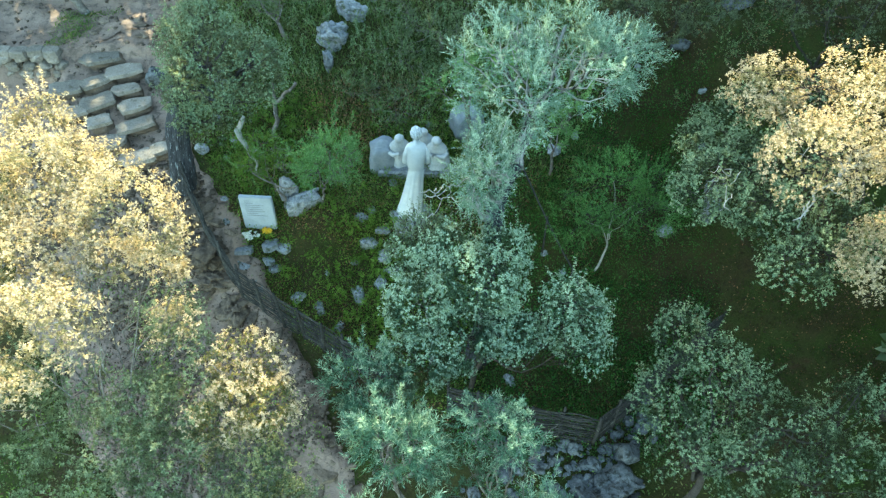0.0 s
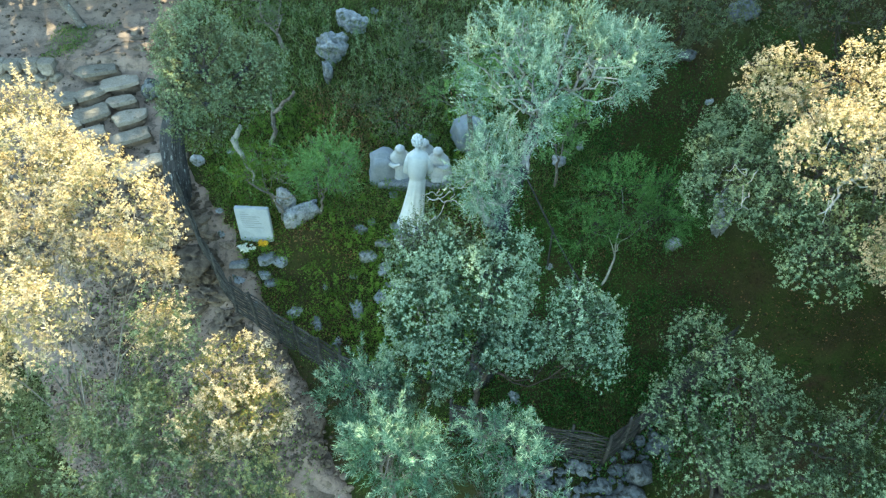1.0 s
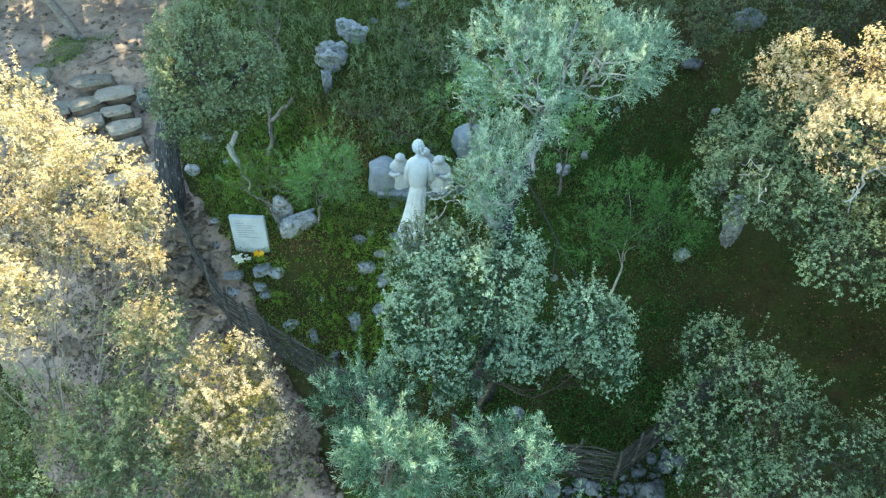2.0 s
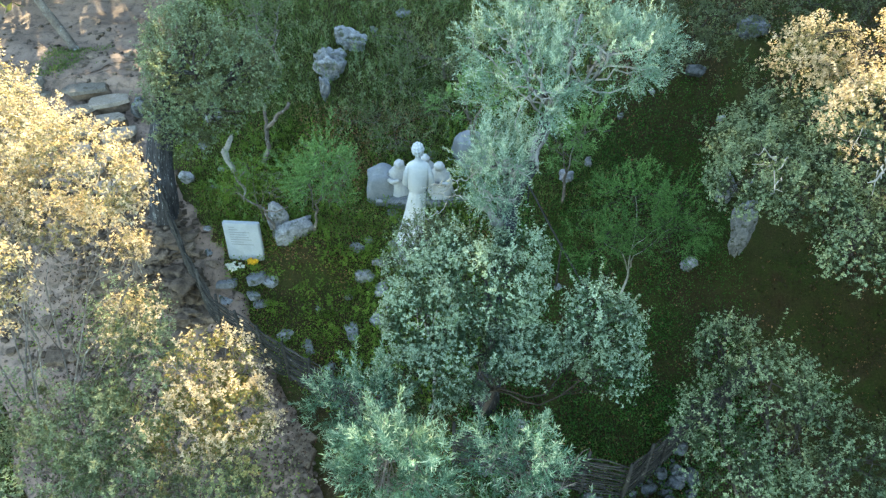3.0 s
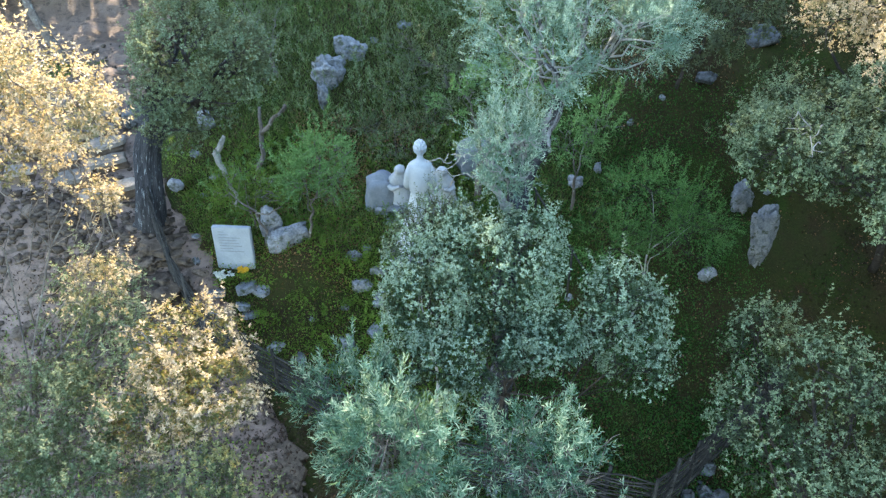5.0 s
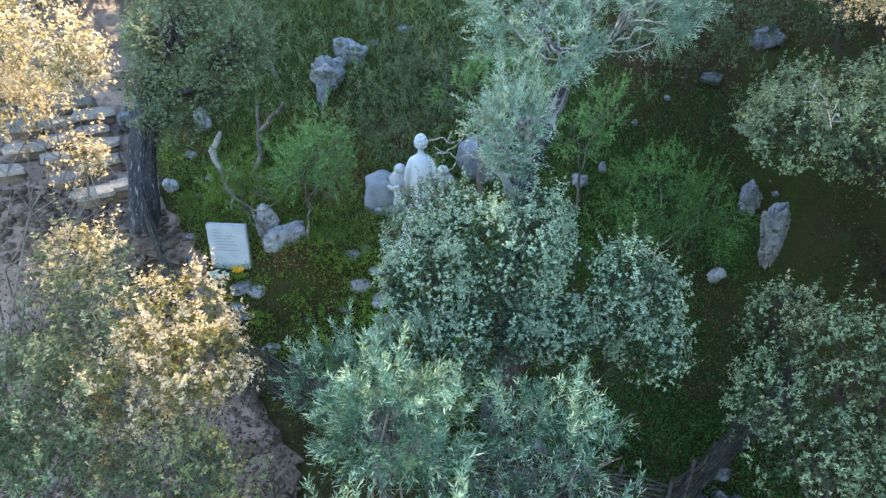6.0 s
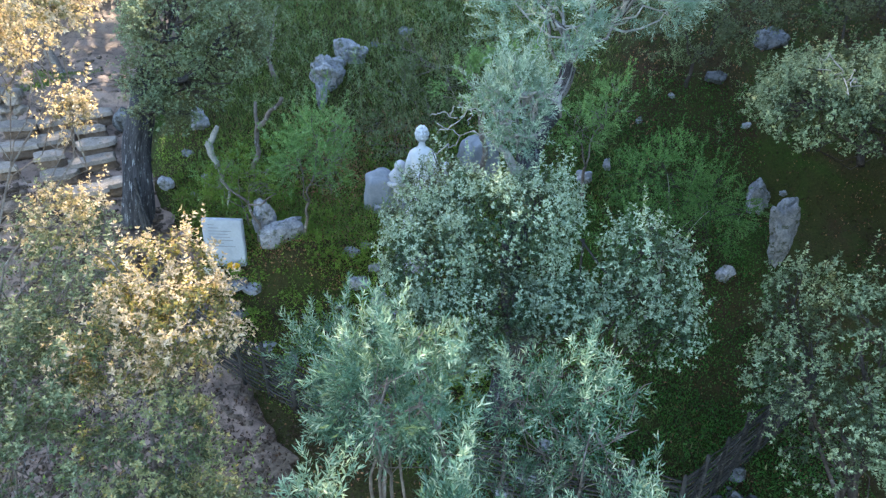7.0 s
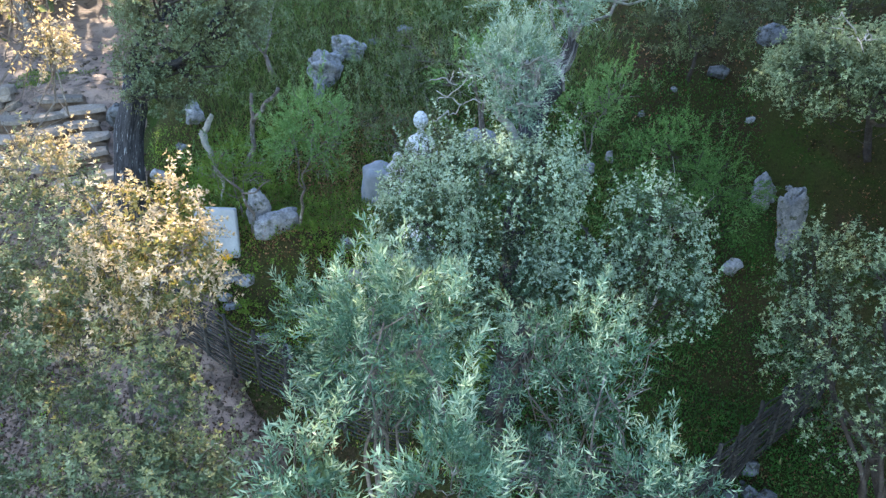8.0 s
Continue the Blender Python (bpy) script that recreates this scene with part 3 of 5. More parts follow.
# ---- trees ----
def tree(name, base, blobs, leaf, label, category="tree", density=430, per_twig=8, length=0.033, width=0.018, trunk_r=0.12, fork=None, bark=None,
         seed=1, limbs=True, young=0.3, via=None, twiggy=10, limb_r=0.6, foot_bark=None, **crown):
    """A tapered trunk, crooked limbs into each mass of leaves, twigs, and a crown of single leaves."""
    bark = bark or BARK
    rng = np.random.RandomState(seed)
    top = thing(name, (0, 0, 0), label, category)
    c = np.array([b[:3] for b in blobs])
    bx, by = base
    foot = np.array((bx, by, ground_z(bx, by) - 0.08))
    if fork is None:
        m = c.mean(axis=0)
        fork = foot + (m - foot) * np.array((0.55, 0.55, 0.5))
    fork = np.array(fork, float)
    part("trunk", ridged_mesh("trunk", bent(foot, fork, 14, 0.02, seed), np.linspace(trunk_r * 1.35, trunk_r * 0.85, 14) * np.array([1.25] + [1] * 13), 0.12 if trunk_r > 0.1 else 0.06, seed), foot_bark or bark, top)
    if via is not None:
        line, girth = bent(fork, via, 13, 0.03, seed), np.linspace(trunk_r * 0.92, trunk_r * 0.6, 13)
        part("limb", ridged_mesh("limb", line[:6], girth[:6], 0.26, seed), foot_bark or bark, top)
        part("limb", ridged_mesh("limb", line[5:], girth[5:], 0.26, seed), bark, top)
    twigs = []
    (lv, lf), rank, knots, owner = foliage(blobs, density, per_twig, length, width, seed, **crown)
    for i, b in enumerate(blobs):
        tip = np.array(b[:3]) + np.array((0, 0, 0.15 * b[5]))
        start = fork if via is None or np.linalg.norm(tip - fork) < np.linalg.norm(tip - np.array(via)) else np.array(via)
        line = bent(start, tip, 8, 0.05, seed + 10 + i)
        if limbs:
            part("limb", ridged_mesh("limb", line, np.linspace(trunk_r * limb_r, trunk_r * 0.16, 8), 0.08, seed + i), bark, top)
        for k in range(twiggy):
            mine = knots[owner == i]
            end = mine[rng.randint(len(mine))] if len(mine) else np.array(b[:3])
            d = (end - np.array(b[:3])) / np.array(b[3:])
            start = line[rng.randint(4, 8)]
            sub = bent(start, end, 6, 0.06, seed * 31 + i * 10 + k)
            twigs.append((sub, np.linspace(trunk_r * 0.13, 0.005, 6)))
            for _ in range(4):
                s = sub[rng.randint(2, 6)]
                e = s + (ball_directions(1, rng)[0] + d * 0.8) * rng.uniform(0.05, 0.13)
                twigs.append((bent(s, e, 3, 0.08, rng.randint(9999)), [0.006, 0.004, 0.002]))
    if twigs:
        part("branchwork", many_tubes("branchwork", twigs), DARK_BARK if bark in (FURROWED, PALE_BARK) else PALE_BARK if bark is OLD_WOOD else bark, top, kind="stuff")
    me = mesh_from("crown", lv, lf)
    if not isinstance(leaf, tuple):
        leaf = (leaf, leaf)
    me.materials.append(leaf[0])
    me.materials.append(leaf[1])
    # outermost share takes the pale young-leaf slot, the rest the shade-darkened one
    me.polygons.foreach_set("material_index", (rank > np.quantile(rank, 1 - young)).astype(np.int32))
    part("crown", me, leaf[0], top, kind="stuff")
    return top


LEFT_OAK = [(-4.9, 6.9, 4.55, 0.45, 0.45, 0.42), (-4.25, 6.4, 4.3, 0.42, 0.42, 0.38), (-4.3, 5.65, 4.75, 0.62, 0.6, 0.5), (-3.35, 5.2, 4.8, 0.48, 0.48, 0.4), (-2.82, 4.85, 4.78, 0.3, 0.3, 0.26), (-3.45, 4.85, 4.45, 0.38, 0.34, 0.24), (-4.2, 4.75, 4.4, 0.62, 0.55, 0.48), (-5.2, 5.3, 4.5, 0.8, 0.85, 0.6), (-3.6, 3.75, 4.75, 0.48, 0.48, 0.42), (-4.5, 3.8, 4.2, 0.6, 0.55, 0.5), (-3.15, 5.0, 3.15, 0.28, 0.28, 0.2), (-3.0, 5.1, 3.95, 0.18, 0.18, 0.14), (-5.6, 4.3, 4.2, 0.7, 0.7, 0.5)]
tree("evergreen_oak_tree", (-5.0, 4.3), LEFT_OAK, OAK_SUNLIT, "tall evergreen oak with sunlit golden-green leaves beside the path", seed=11, young=0.6, trunk_r=0.034, limb_r=0.3, twiggy=5, bark=BARK, density=520, per_twig=8, length=0.031, width=0.0145, gaps=0.24, leader=0.2)
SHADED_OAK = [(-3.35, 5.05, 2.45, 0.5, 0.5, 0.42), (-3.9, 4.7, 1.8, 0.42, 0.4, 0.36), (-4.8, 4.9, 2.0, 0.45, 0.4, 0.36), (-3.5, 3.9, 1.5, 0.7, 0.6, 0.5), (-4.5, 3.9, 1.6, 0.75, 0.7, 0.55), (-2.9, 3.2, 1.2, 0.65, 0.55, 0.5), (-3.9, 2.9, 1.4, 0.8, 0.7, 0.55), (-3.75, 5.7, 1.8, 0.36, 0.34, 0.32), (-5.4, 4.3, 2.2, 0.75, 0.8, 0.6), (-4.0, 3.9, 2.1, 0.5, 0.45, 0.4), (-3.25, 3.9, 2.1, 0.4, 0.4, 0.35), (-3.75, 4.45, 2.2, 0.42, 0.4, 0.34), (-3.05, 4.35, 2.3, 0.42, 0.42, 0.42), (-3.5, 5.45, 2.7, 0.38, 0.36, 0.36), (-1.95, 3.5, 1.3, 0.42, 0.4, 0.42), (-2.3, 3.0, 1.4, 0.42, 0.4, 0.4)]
tree("evergreen_oak_tree", (-4.1, 4.0), SHADED_OAK, OAK_LEFT_SHADE, "evergreen oak with open crown coloured shaded olive-green over the path", seed=41, young=0.4, trunk_r=0.03, limb_r=0.3, twiggy=4, bark=BARK, density=420, length=0.034, width=0.0155, gaps=0.38, leader=0.24)
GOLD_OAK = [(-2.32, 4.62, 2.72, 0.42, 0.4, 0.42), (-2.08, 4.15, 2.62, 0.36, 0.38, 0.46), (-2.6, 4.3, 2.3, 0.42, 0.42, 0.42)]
# Lower crown of the gold oak, its shade put into greener leaves.
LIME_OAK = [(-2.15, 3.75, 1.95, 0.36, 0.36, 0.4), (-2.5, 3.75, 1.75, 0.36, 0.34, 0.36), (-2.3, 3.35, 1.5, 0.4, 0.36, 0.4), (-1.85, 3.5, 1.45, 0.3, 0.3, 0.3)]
tree("evergreen_oak_tree", (-2.35, 3.4), LIME_OAK, (LEFT_SHADE_INNER, LIME_TIP), "lower crown of the gold oak, coloured shaded yellow-green, over the path", seed=43, young=0.45, trunk_r=0.03, density=400, per_twig=8, length=0.034, width=0.0155, gaps=0.42, leader=0.26)
tree("evergreen_oak_tree", (-2.95, 4.0), GOLD_OAK, (AMBER_INNER, SUNLIT_TIP), "smaller evergreen oak with young leaves coloured sunlit gold over the path", seed=12, young=0.4, trunk_r=0.04, density=560, per_twig=8, length=0.034, width=0.0155, gaps=0.14, leader=0.24)
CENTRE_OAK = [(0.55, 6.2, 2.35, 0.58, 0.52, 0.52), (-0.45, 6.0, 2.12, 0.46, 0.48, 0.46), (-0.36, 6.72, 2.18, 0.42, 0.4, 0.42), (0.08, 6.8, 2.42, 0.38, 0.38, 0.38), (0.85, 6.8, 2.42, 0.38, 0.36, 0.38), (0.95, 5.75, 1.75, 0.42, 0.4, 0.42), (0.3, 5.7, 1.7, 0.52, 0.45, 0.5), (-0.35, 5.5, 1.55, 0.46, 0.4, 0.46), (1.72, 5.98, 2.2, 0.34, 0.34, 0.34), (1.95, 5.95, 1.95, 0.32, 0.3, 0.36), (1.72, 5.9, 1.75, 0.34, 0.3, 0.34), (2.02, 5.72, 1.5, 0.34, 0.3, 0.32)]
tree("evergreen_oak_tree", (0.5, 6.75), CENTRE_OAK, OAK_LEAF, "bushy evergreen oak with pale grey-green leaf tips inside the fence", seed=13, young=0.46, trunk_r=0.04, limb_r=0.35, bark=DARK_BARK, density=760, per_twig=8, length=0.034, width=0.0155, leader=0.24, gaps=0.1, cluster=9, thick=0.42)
TWIGGY = [(-0.5, 7.4, 2.2, 0.26, 0.22, 0.24), (-0.14, 7.2, 2.52, 0.26, 0.24, 0.28), (-0.36, 7.37, 2.4, 0.24, 0.2, 0.22), (0.08, 7.02, 2.46, 0.22, 0.22, 0.24), (-0.6, 7.1, 2.1, 0.24, 0.2, 0.22)]
tree("shrub", (-0.25, 7.2), TWIGGY, (DULL_LEAF, DULL_TIP), "twiggy grey-green bush in front of the robed statue", "shrub", seed=27, young=0.5, trunk_r=0.022, bark=PALE_BARK, density=620, per_twig=7, length=0.024, width=0.012, gaps=0.08, twiggy=12, leader=0.2)
FRONT_OLIVE = [(-1.15, 5.15, 1.66, 0.42, 0.36, 0.38), (-0.8, 5.25, 1.6, 0.34, 0.3, 0.34), (-0.6, 3.8, 2.45, 0.38, 0.36, 0.44), (-0.32, 3.68, 2.55, 0.28, 0.28, 0.38), (-0.78, 4.15, 2.05, 0.42, 0.42, 0.4), (-0.85, 4.6, 1.3, 0.5, 0.45, 0.42), (-0.25, 4.2, 1.6, 0.36, 0.36, 0.4)]
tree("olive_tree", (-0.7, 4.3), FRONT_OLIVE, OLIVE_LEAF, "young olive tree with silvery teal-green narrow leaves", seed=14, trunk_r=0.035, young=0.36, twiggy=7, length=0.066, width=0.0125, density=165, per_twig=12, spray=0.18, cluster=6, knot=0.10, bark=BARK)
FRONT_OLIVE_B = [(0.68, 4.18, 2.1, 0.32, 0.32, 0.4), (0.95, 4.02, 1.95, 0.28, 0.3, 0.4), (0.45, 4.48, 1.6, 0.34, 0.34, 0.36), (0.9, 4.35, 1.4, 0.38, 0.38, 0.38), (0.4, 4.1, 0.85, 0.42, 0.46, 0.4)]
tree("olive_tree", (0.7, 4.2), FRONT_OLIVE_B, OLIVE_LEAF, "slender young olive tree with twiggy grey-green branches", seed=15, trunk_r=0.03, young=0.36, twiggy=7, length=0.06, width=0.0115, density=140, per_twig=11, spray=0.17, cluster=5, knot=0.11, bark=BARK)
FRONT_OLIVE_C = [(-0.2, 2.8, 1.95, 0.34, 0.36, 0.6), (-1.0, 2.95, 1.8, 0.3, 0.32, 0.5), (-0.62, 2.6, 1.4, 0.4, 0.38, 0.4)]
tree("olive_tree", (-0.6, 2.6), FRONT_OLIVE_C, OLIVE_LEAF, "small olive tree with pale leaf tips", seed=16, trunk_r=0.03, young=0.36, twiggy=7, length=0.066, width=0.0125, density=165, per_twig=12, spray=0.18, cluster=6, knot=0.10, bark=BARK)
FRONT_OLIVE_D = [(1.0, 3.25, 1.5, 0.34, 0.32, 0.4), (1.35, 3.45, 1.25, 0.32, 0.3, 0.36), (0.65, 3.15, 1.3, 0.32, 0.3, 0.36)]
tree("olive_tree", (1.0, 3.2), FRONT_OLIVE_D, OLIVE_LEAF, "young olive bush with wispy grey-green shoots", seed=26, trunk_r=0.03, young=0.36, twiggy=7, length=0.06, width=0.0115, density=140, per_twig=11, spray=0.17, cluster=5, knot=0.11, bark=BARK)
OLD_OLIVE = [(1.0, 8.1, 4.0, 0.75, 0.6, 0.6), (2.0, 8.4, 4.3, 0.75, 0.65, 0.5), (0.52, 7.42, 3.3, 0.46, 0.42, 0.46), (2.6, 9.1, 4.25, 0.6, 0.55, 0.4), (0.75, 8.6, 4.4, 0.6, 0.5, 0.4), (1.0, 9.1, 4.5, 0.55, 0.45, 0.4), (1.75, 9.15, 4.55, 0.6, 0.5, 0.4), (0.66, 7.9, 3.35, 0.38, 0.38, 0.38), (0.36, 7.15, 3.3, 0.3, 0.28, 0.3), (0.58, 7.25, 2.95, 0.28, 0.24, 0.26), (0.74, 7.35, 3.38, 0.3, 0.26, 0.3)]
old_olive = tree("olive_tree", (0.62, 7.35), OLD_OLIVE, SILVER_LEAF, "old gnarled olive with pale silvery leaves", seed=17, trunk_r=0.15, fork=(0.78, 7.55, 2.72), via=(1.36, 8.7, 3.34), limb_r=0.13, twiggy=8, foot_bark=FURROWED, length=0.05, width=0.0105, density=240, per_twig=12, spray=0.2, cluster=5, knot=0.13, gaps=0.16, bark=OLD_WOOD)
TWIG_ENDS = [((0.40, 7.30, 3.35), (0.04, 7.20, 3.31)), ((0.04, 7.20, 3.31), (-0.15, 7.24, 3.06)), ((0.42, 7.25, 3.0), (0.20, 7.18, 3.02)), ((0.20, 7.18, 3.02), (0.0, 7.32, 2.97)), ((0.0, 7.32, 2.97), (-0.15, 7.24, 3.06)),
             ((-0.02, 7.3, 2.98), (-0.14, 6.98, 3.0)), ((-0.15, 7.24, 3.06), (-0.26, 7.22, 3.14)), ((-0.05, 7.22, 3.2), (-0.22, 7.1, 3.3)), ((-0.12, 7.16, 3.25), (-0.10, 7.05, 3.38)), ((-0.22, 7.1, 3.3), (-0.33, 7.08, 3.27)),
             ((0.0, 7.2, 3.28), (-0.04, 7.0, 3.42)), ((-0.1, 7.23, 3.12), (-0.24, 7.3, 3.0)), ((-0.14, 6.98, 3.0), (-0.3, 6.95, 2.9)), ((0.1, 7.2, 3.3), (0.06, 7.05, 3.18))]
for i, line in enumerate(TWIG_ENDS):
    part("dead_twig", tube_mesh("dead_twig", bent(*line, 9, 0.06, 300 + i), np.linspace(0.008, 0.004, 9) * (1 + 0.35 * np.sin(np.arange(9) * 2.1 + i)), 6, 0.3, i), PALE_BARK, old_olive, "bare lichened twig")
part("limb", ridged_mesh("limb", bent((0.68, 7.35, 2.5), (0.36, 7.28, 2.98), 10, 0.05, 9), np.linspace(0.06, 0.035, 10), 0.12, 9), PALE_BARK, old_olive, "pale bare limb curving up from the trunk")
tree("olive_tree", (0.5, 11.0), [(0.2, 10.6, 2.55, 0.6, 0.5, 0.5), (0.9, 10.9, 2.7, 0.6, 0.5, 0.5)], SHRUB_LEAF, "green leafy tree on the bank behind the statues", seed=18, trunk_r=0.05, length=0.06, width=0.018, density=85, per_twig=12, spray=0.2)
RIGHT_OAK = [(3.92, 7.05, 4.95, 0.38, 0.42, 0.32), (4.1, 5.9, 5.05, 0.58, 0.52, 0.42), (5.0, 6.5, 5.15, 0.75, 0.75, 0.45), (4.95, 5.2, 4.1, 0.6, 0.5, 0.42), (6.2, 6.3, 4.8, 0.9, 0.9, 0.6)]
right_oak = tree("evergreen_oak_tree", (8.3, 6.6), RIGHT_OAK, OAK_SUNLIT, "evergreen oak with sunlit golden crown and lichened bare branches", seed=19, trunk_r=0.08, fork=(7.0, 6.4, 3.6), bark=DARK_BARK, density=820, per_twig=8, length=0.027, width=0.013, gaps=0.08, young=0.6, leader=0.12, leaders=4)
BARE_LIMB = [((5.04, 6.47, 4.6), (4.67, 6.19, 4.6), 0.03, 0.024), ((4.67, 6.19, 4.6), (4.45, 5.85, 4.6), 0.024, 0.018), ((4.46, 5.86, 4.6), (4.15, 5.74, 4.61), 0.02, 0.014), ((4.15, 5.74, 4.61), (3.72, 5.26, 4.61), 0.014, 0.006),
             ((4.0, 5.56, 4.61), (3.84, 5.28, 4.64), 0.009, 0.004), ((3.92, 5.48, 4.6), (3.85, 5.31, 4.44), 0.007, 0.003), ((4.67, 6.19, 4.6), (4.95, 6.1, 4.66), 0.016, 0.006), ((4.6, 6.05, 4.6), (4.5, 6.25, 4.72), 0.012, 0.005), ((4.3, 5.8, 4.6), (4.36, 5.62, 4.68), 0.01, 0.004), ((4.85, 6.3, 4.6), (5.1, 6.2, 4.75), 0.014, 0.005)]
for i, (a, b, r0, r1) in enumerate(BARE_LIMB):
    part("dead_twig", tube_mesh("dead_twig", bent(a, b, 7, 0.05, 330 + i), np.linspace(r0, r1, 7) * (1 + 0.3 * np.sin(np.arange(7) * 2.3 + i)), 7, 0.3, i), PALE_BARK, right_oak, "bare branch crusted with white lichen")
shaded_oak = tree("evergreen_oak_tree", (7.6, 10.2), [(4.3, 8.85, 2.95, 0.55, 0.5, 0.45), (5.0, 8.9, 3.1, 0.65, 0.6, 0.5), (5.8, 8.9, 3.2, 0.7, 0.65, 0.5), (4.2, 7.95, 3.15, 0.5, 0.5, 0.4), (3.6, 7.0, 3.42, 0.46, 0.42, 0.36), (4.15, 6.5, 3.5, 0.5, 0.44, 0.34), (5.0, 7.4, 3.3, 0.65, 0.55, 0.45), (4.35, 5.65, 3.4, 0.36, 0.32, 0.28), (4.75, 5.8, 3.4, 0.45, 0.36, 0.3), (5.3, 6.35, 3.3, 0.5, 0.42, 0.34), (3.42, 6.75, 3.48, 0.34, 0.32, 0.3), (3.85, 7.5, 3.2, 0.42, 0.4, 0.36)], (RIGHT_SHADE_INNER, RIGHT_SHADE_TIP), "evergreen oak with its shade put into dull grey-green leaves", seed=20, young=0.5, trunk_r=0.05, fork=(6.4, 8.8, 2.5), bark=DARK_BARK, density=540, gaps=0.08, leader=0.2)
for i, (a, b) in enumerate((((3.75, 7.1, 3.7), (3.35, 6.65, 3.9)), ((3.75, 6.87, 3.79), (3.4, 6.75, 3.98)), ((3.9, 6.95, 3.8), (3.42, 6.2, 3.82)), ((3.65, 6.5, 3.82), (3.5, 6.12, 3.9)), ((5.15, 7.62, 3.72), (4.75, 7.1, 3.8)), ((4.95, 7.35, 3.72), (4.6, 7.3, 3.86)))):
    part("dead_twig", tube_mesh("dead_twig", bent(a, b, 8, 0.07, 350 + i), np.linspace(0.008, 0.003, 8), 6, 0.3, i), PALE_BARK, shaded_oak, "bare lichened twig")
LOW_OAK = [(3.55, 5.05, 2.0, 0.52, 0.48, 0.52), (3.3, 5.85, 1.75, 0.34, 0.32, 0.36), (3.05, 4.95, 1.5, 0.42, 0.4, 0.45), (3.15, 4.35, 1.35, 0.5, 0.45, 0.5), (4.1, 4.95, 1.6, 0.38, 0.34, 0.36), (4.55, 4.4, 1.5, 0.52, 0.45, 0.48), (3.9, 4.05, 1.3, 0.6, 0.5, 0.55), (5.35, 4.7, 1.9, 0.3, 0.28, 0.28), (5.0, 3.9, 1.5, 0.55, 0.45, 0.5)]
tree("evergreen_oak_tree", (3.8, 4.5), LOW_OAK, (RIGHT_SHADE_INNER, RIGHT_SHADE_TIP), "low spreading evergreen oak with pale grey-green leaf tips outside the fence", seed=21, young=0.5, trunk_r=0.06, bark=DARK_BARK, density=520, per_twig=8, length=0.032, width=0.0145, gaps=0.36, leader=0.22)
tree("evergreen_oak_tree", (-5.22, 10.5), [(-3.75, 9.7, 3.5, 0.72, 0.7, 0.7), (-3.1, 9.8, 3.45, 0.6, 0.6, 0.6), (-3.95, 10.4, 3.7, 0.66, 0.66, 0.66), (-4.4, 10.15, 2.75, 0.4, 0.4, 0.36), (-3.85, 10.1, 2.65, 0.45, 0.4, 0.34), (-4.42, 10.6, 3.4, 0.4, 0.42, 0.42), (-4.2, 9.85, 2.3, 0.4, 0.34, 0.3), (-3.3, 10.3, 3.1, 0.5, 0.45, 0.4)], (DULL_LEAF, DULL_TIP), "evergreen oak with a thick furrowed trunk at the fence", seed=22, young=0.45, density=520, gaps=0.1, trunk_r=0.19, fork=(-4.78, 10.72, 2.5), bark=FURROWED, limb_r=0.25)
tree("shrub", (-2.45, 10.05), [(-1.9, 9.2, 2.2, 0.36, 0.34, 0.44), (-2.22, 9.2, 1.85, 0.32, 0.3, 0.36), (-1.75, 9.35, 1.75, 0.28, 0.28, 0.36)], SHRUB_LEAF, "bright green slender shrub between the tablet and the statues", "shrub", seed=23, trunk_r=0.022, length=0.042, width=0.013, density=280, per_twig=12, spray=0.16, cluster=5, gaps=0.05, leaders=9, leader=0.28)
tree("shrub", (-3.3, 10.3), [(-3.75, 10.35, 0.95, 0.42, 0.38, 0.36), (-3.2, 10.2, 1.0, 0.36, 0.3, 0.34), (-3.55, 10.7, 1.1, 0.35, 0.3, 0.3)], (CLOVER, SHRUB_LEAF), "wispy yellow-green shrub behind the tablet", "shrub", seed=25, trunk_r=0.015, length=0.036, width=0.012, density=200, per_twig=10, spray=0.16, cluster=4, gaps=0.2, leaders=4)
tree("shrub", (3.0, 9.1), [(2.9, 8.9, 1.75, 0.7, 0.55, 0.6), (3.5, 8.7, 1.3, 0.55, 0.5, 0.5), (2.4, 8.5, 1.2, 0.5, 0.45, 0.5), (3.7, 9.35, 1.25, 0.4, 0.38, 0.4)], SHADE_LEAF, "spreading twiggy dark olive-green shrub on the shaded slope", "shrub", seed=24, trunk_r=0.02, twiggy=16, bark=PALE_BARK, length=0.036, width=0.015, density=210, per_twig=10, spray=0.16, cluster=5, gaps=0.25)

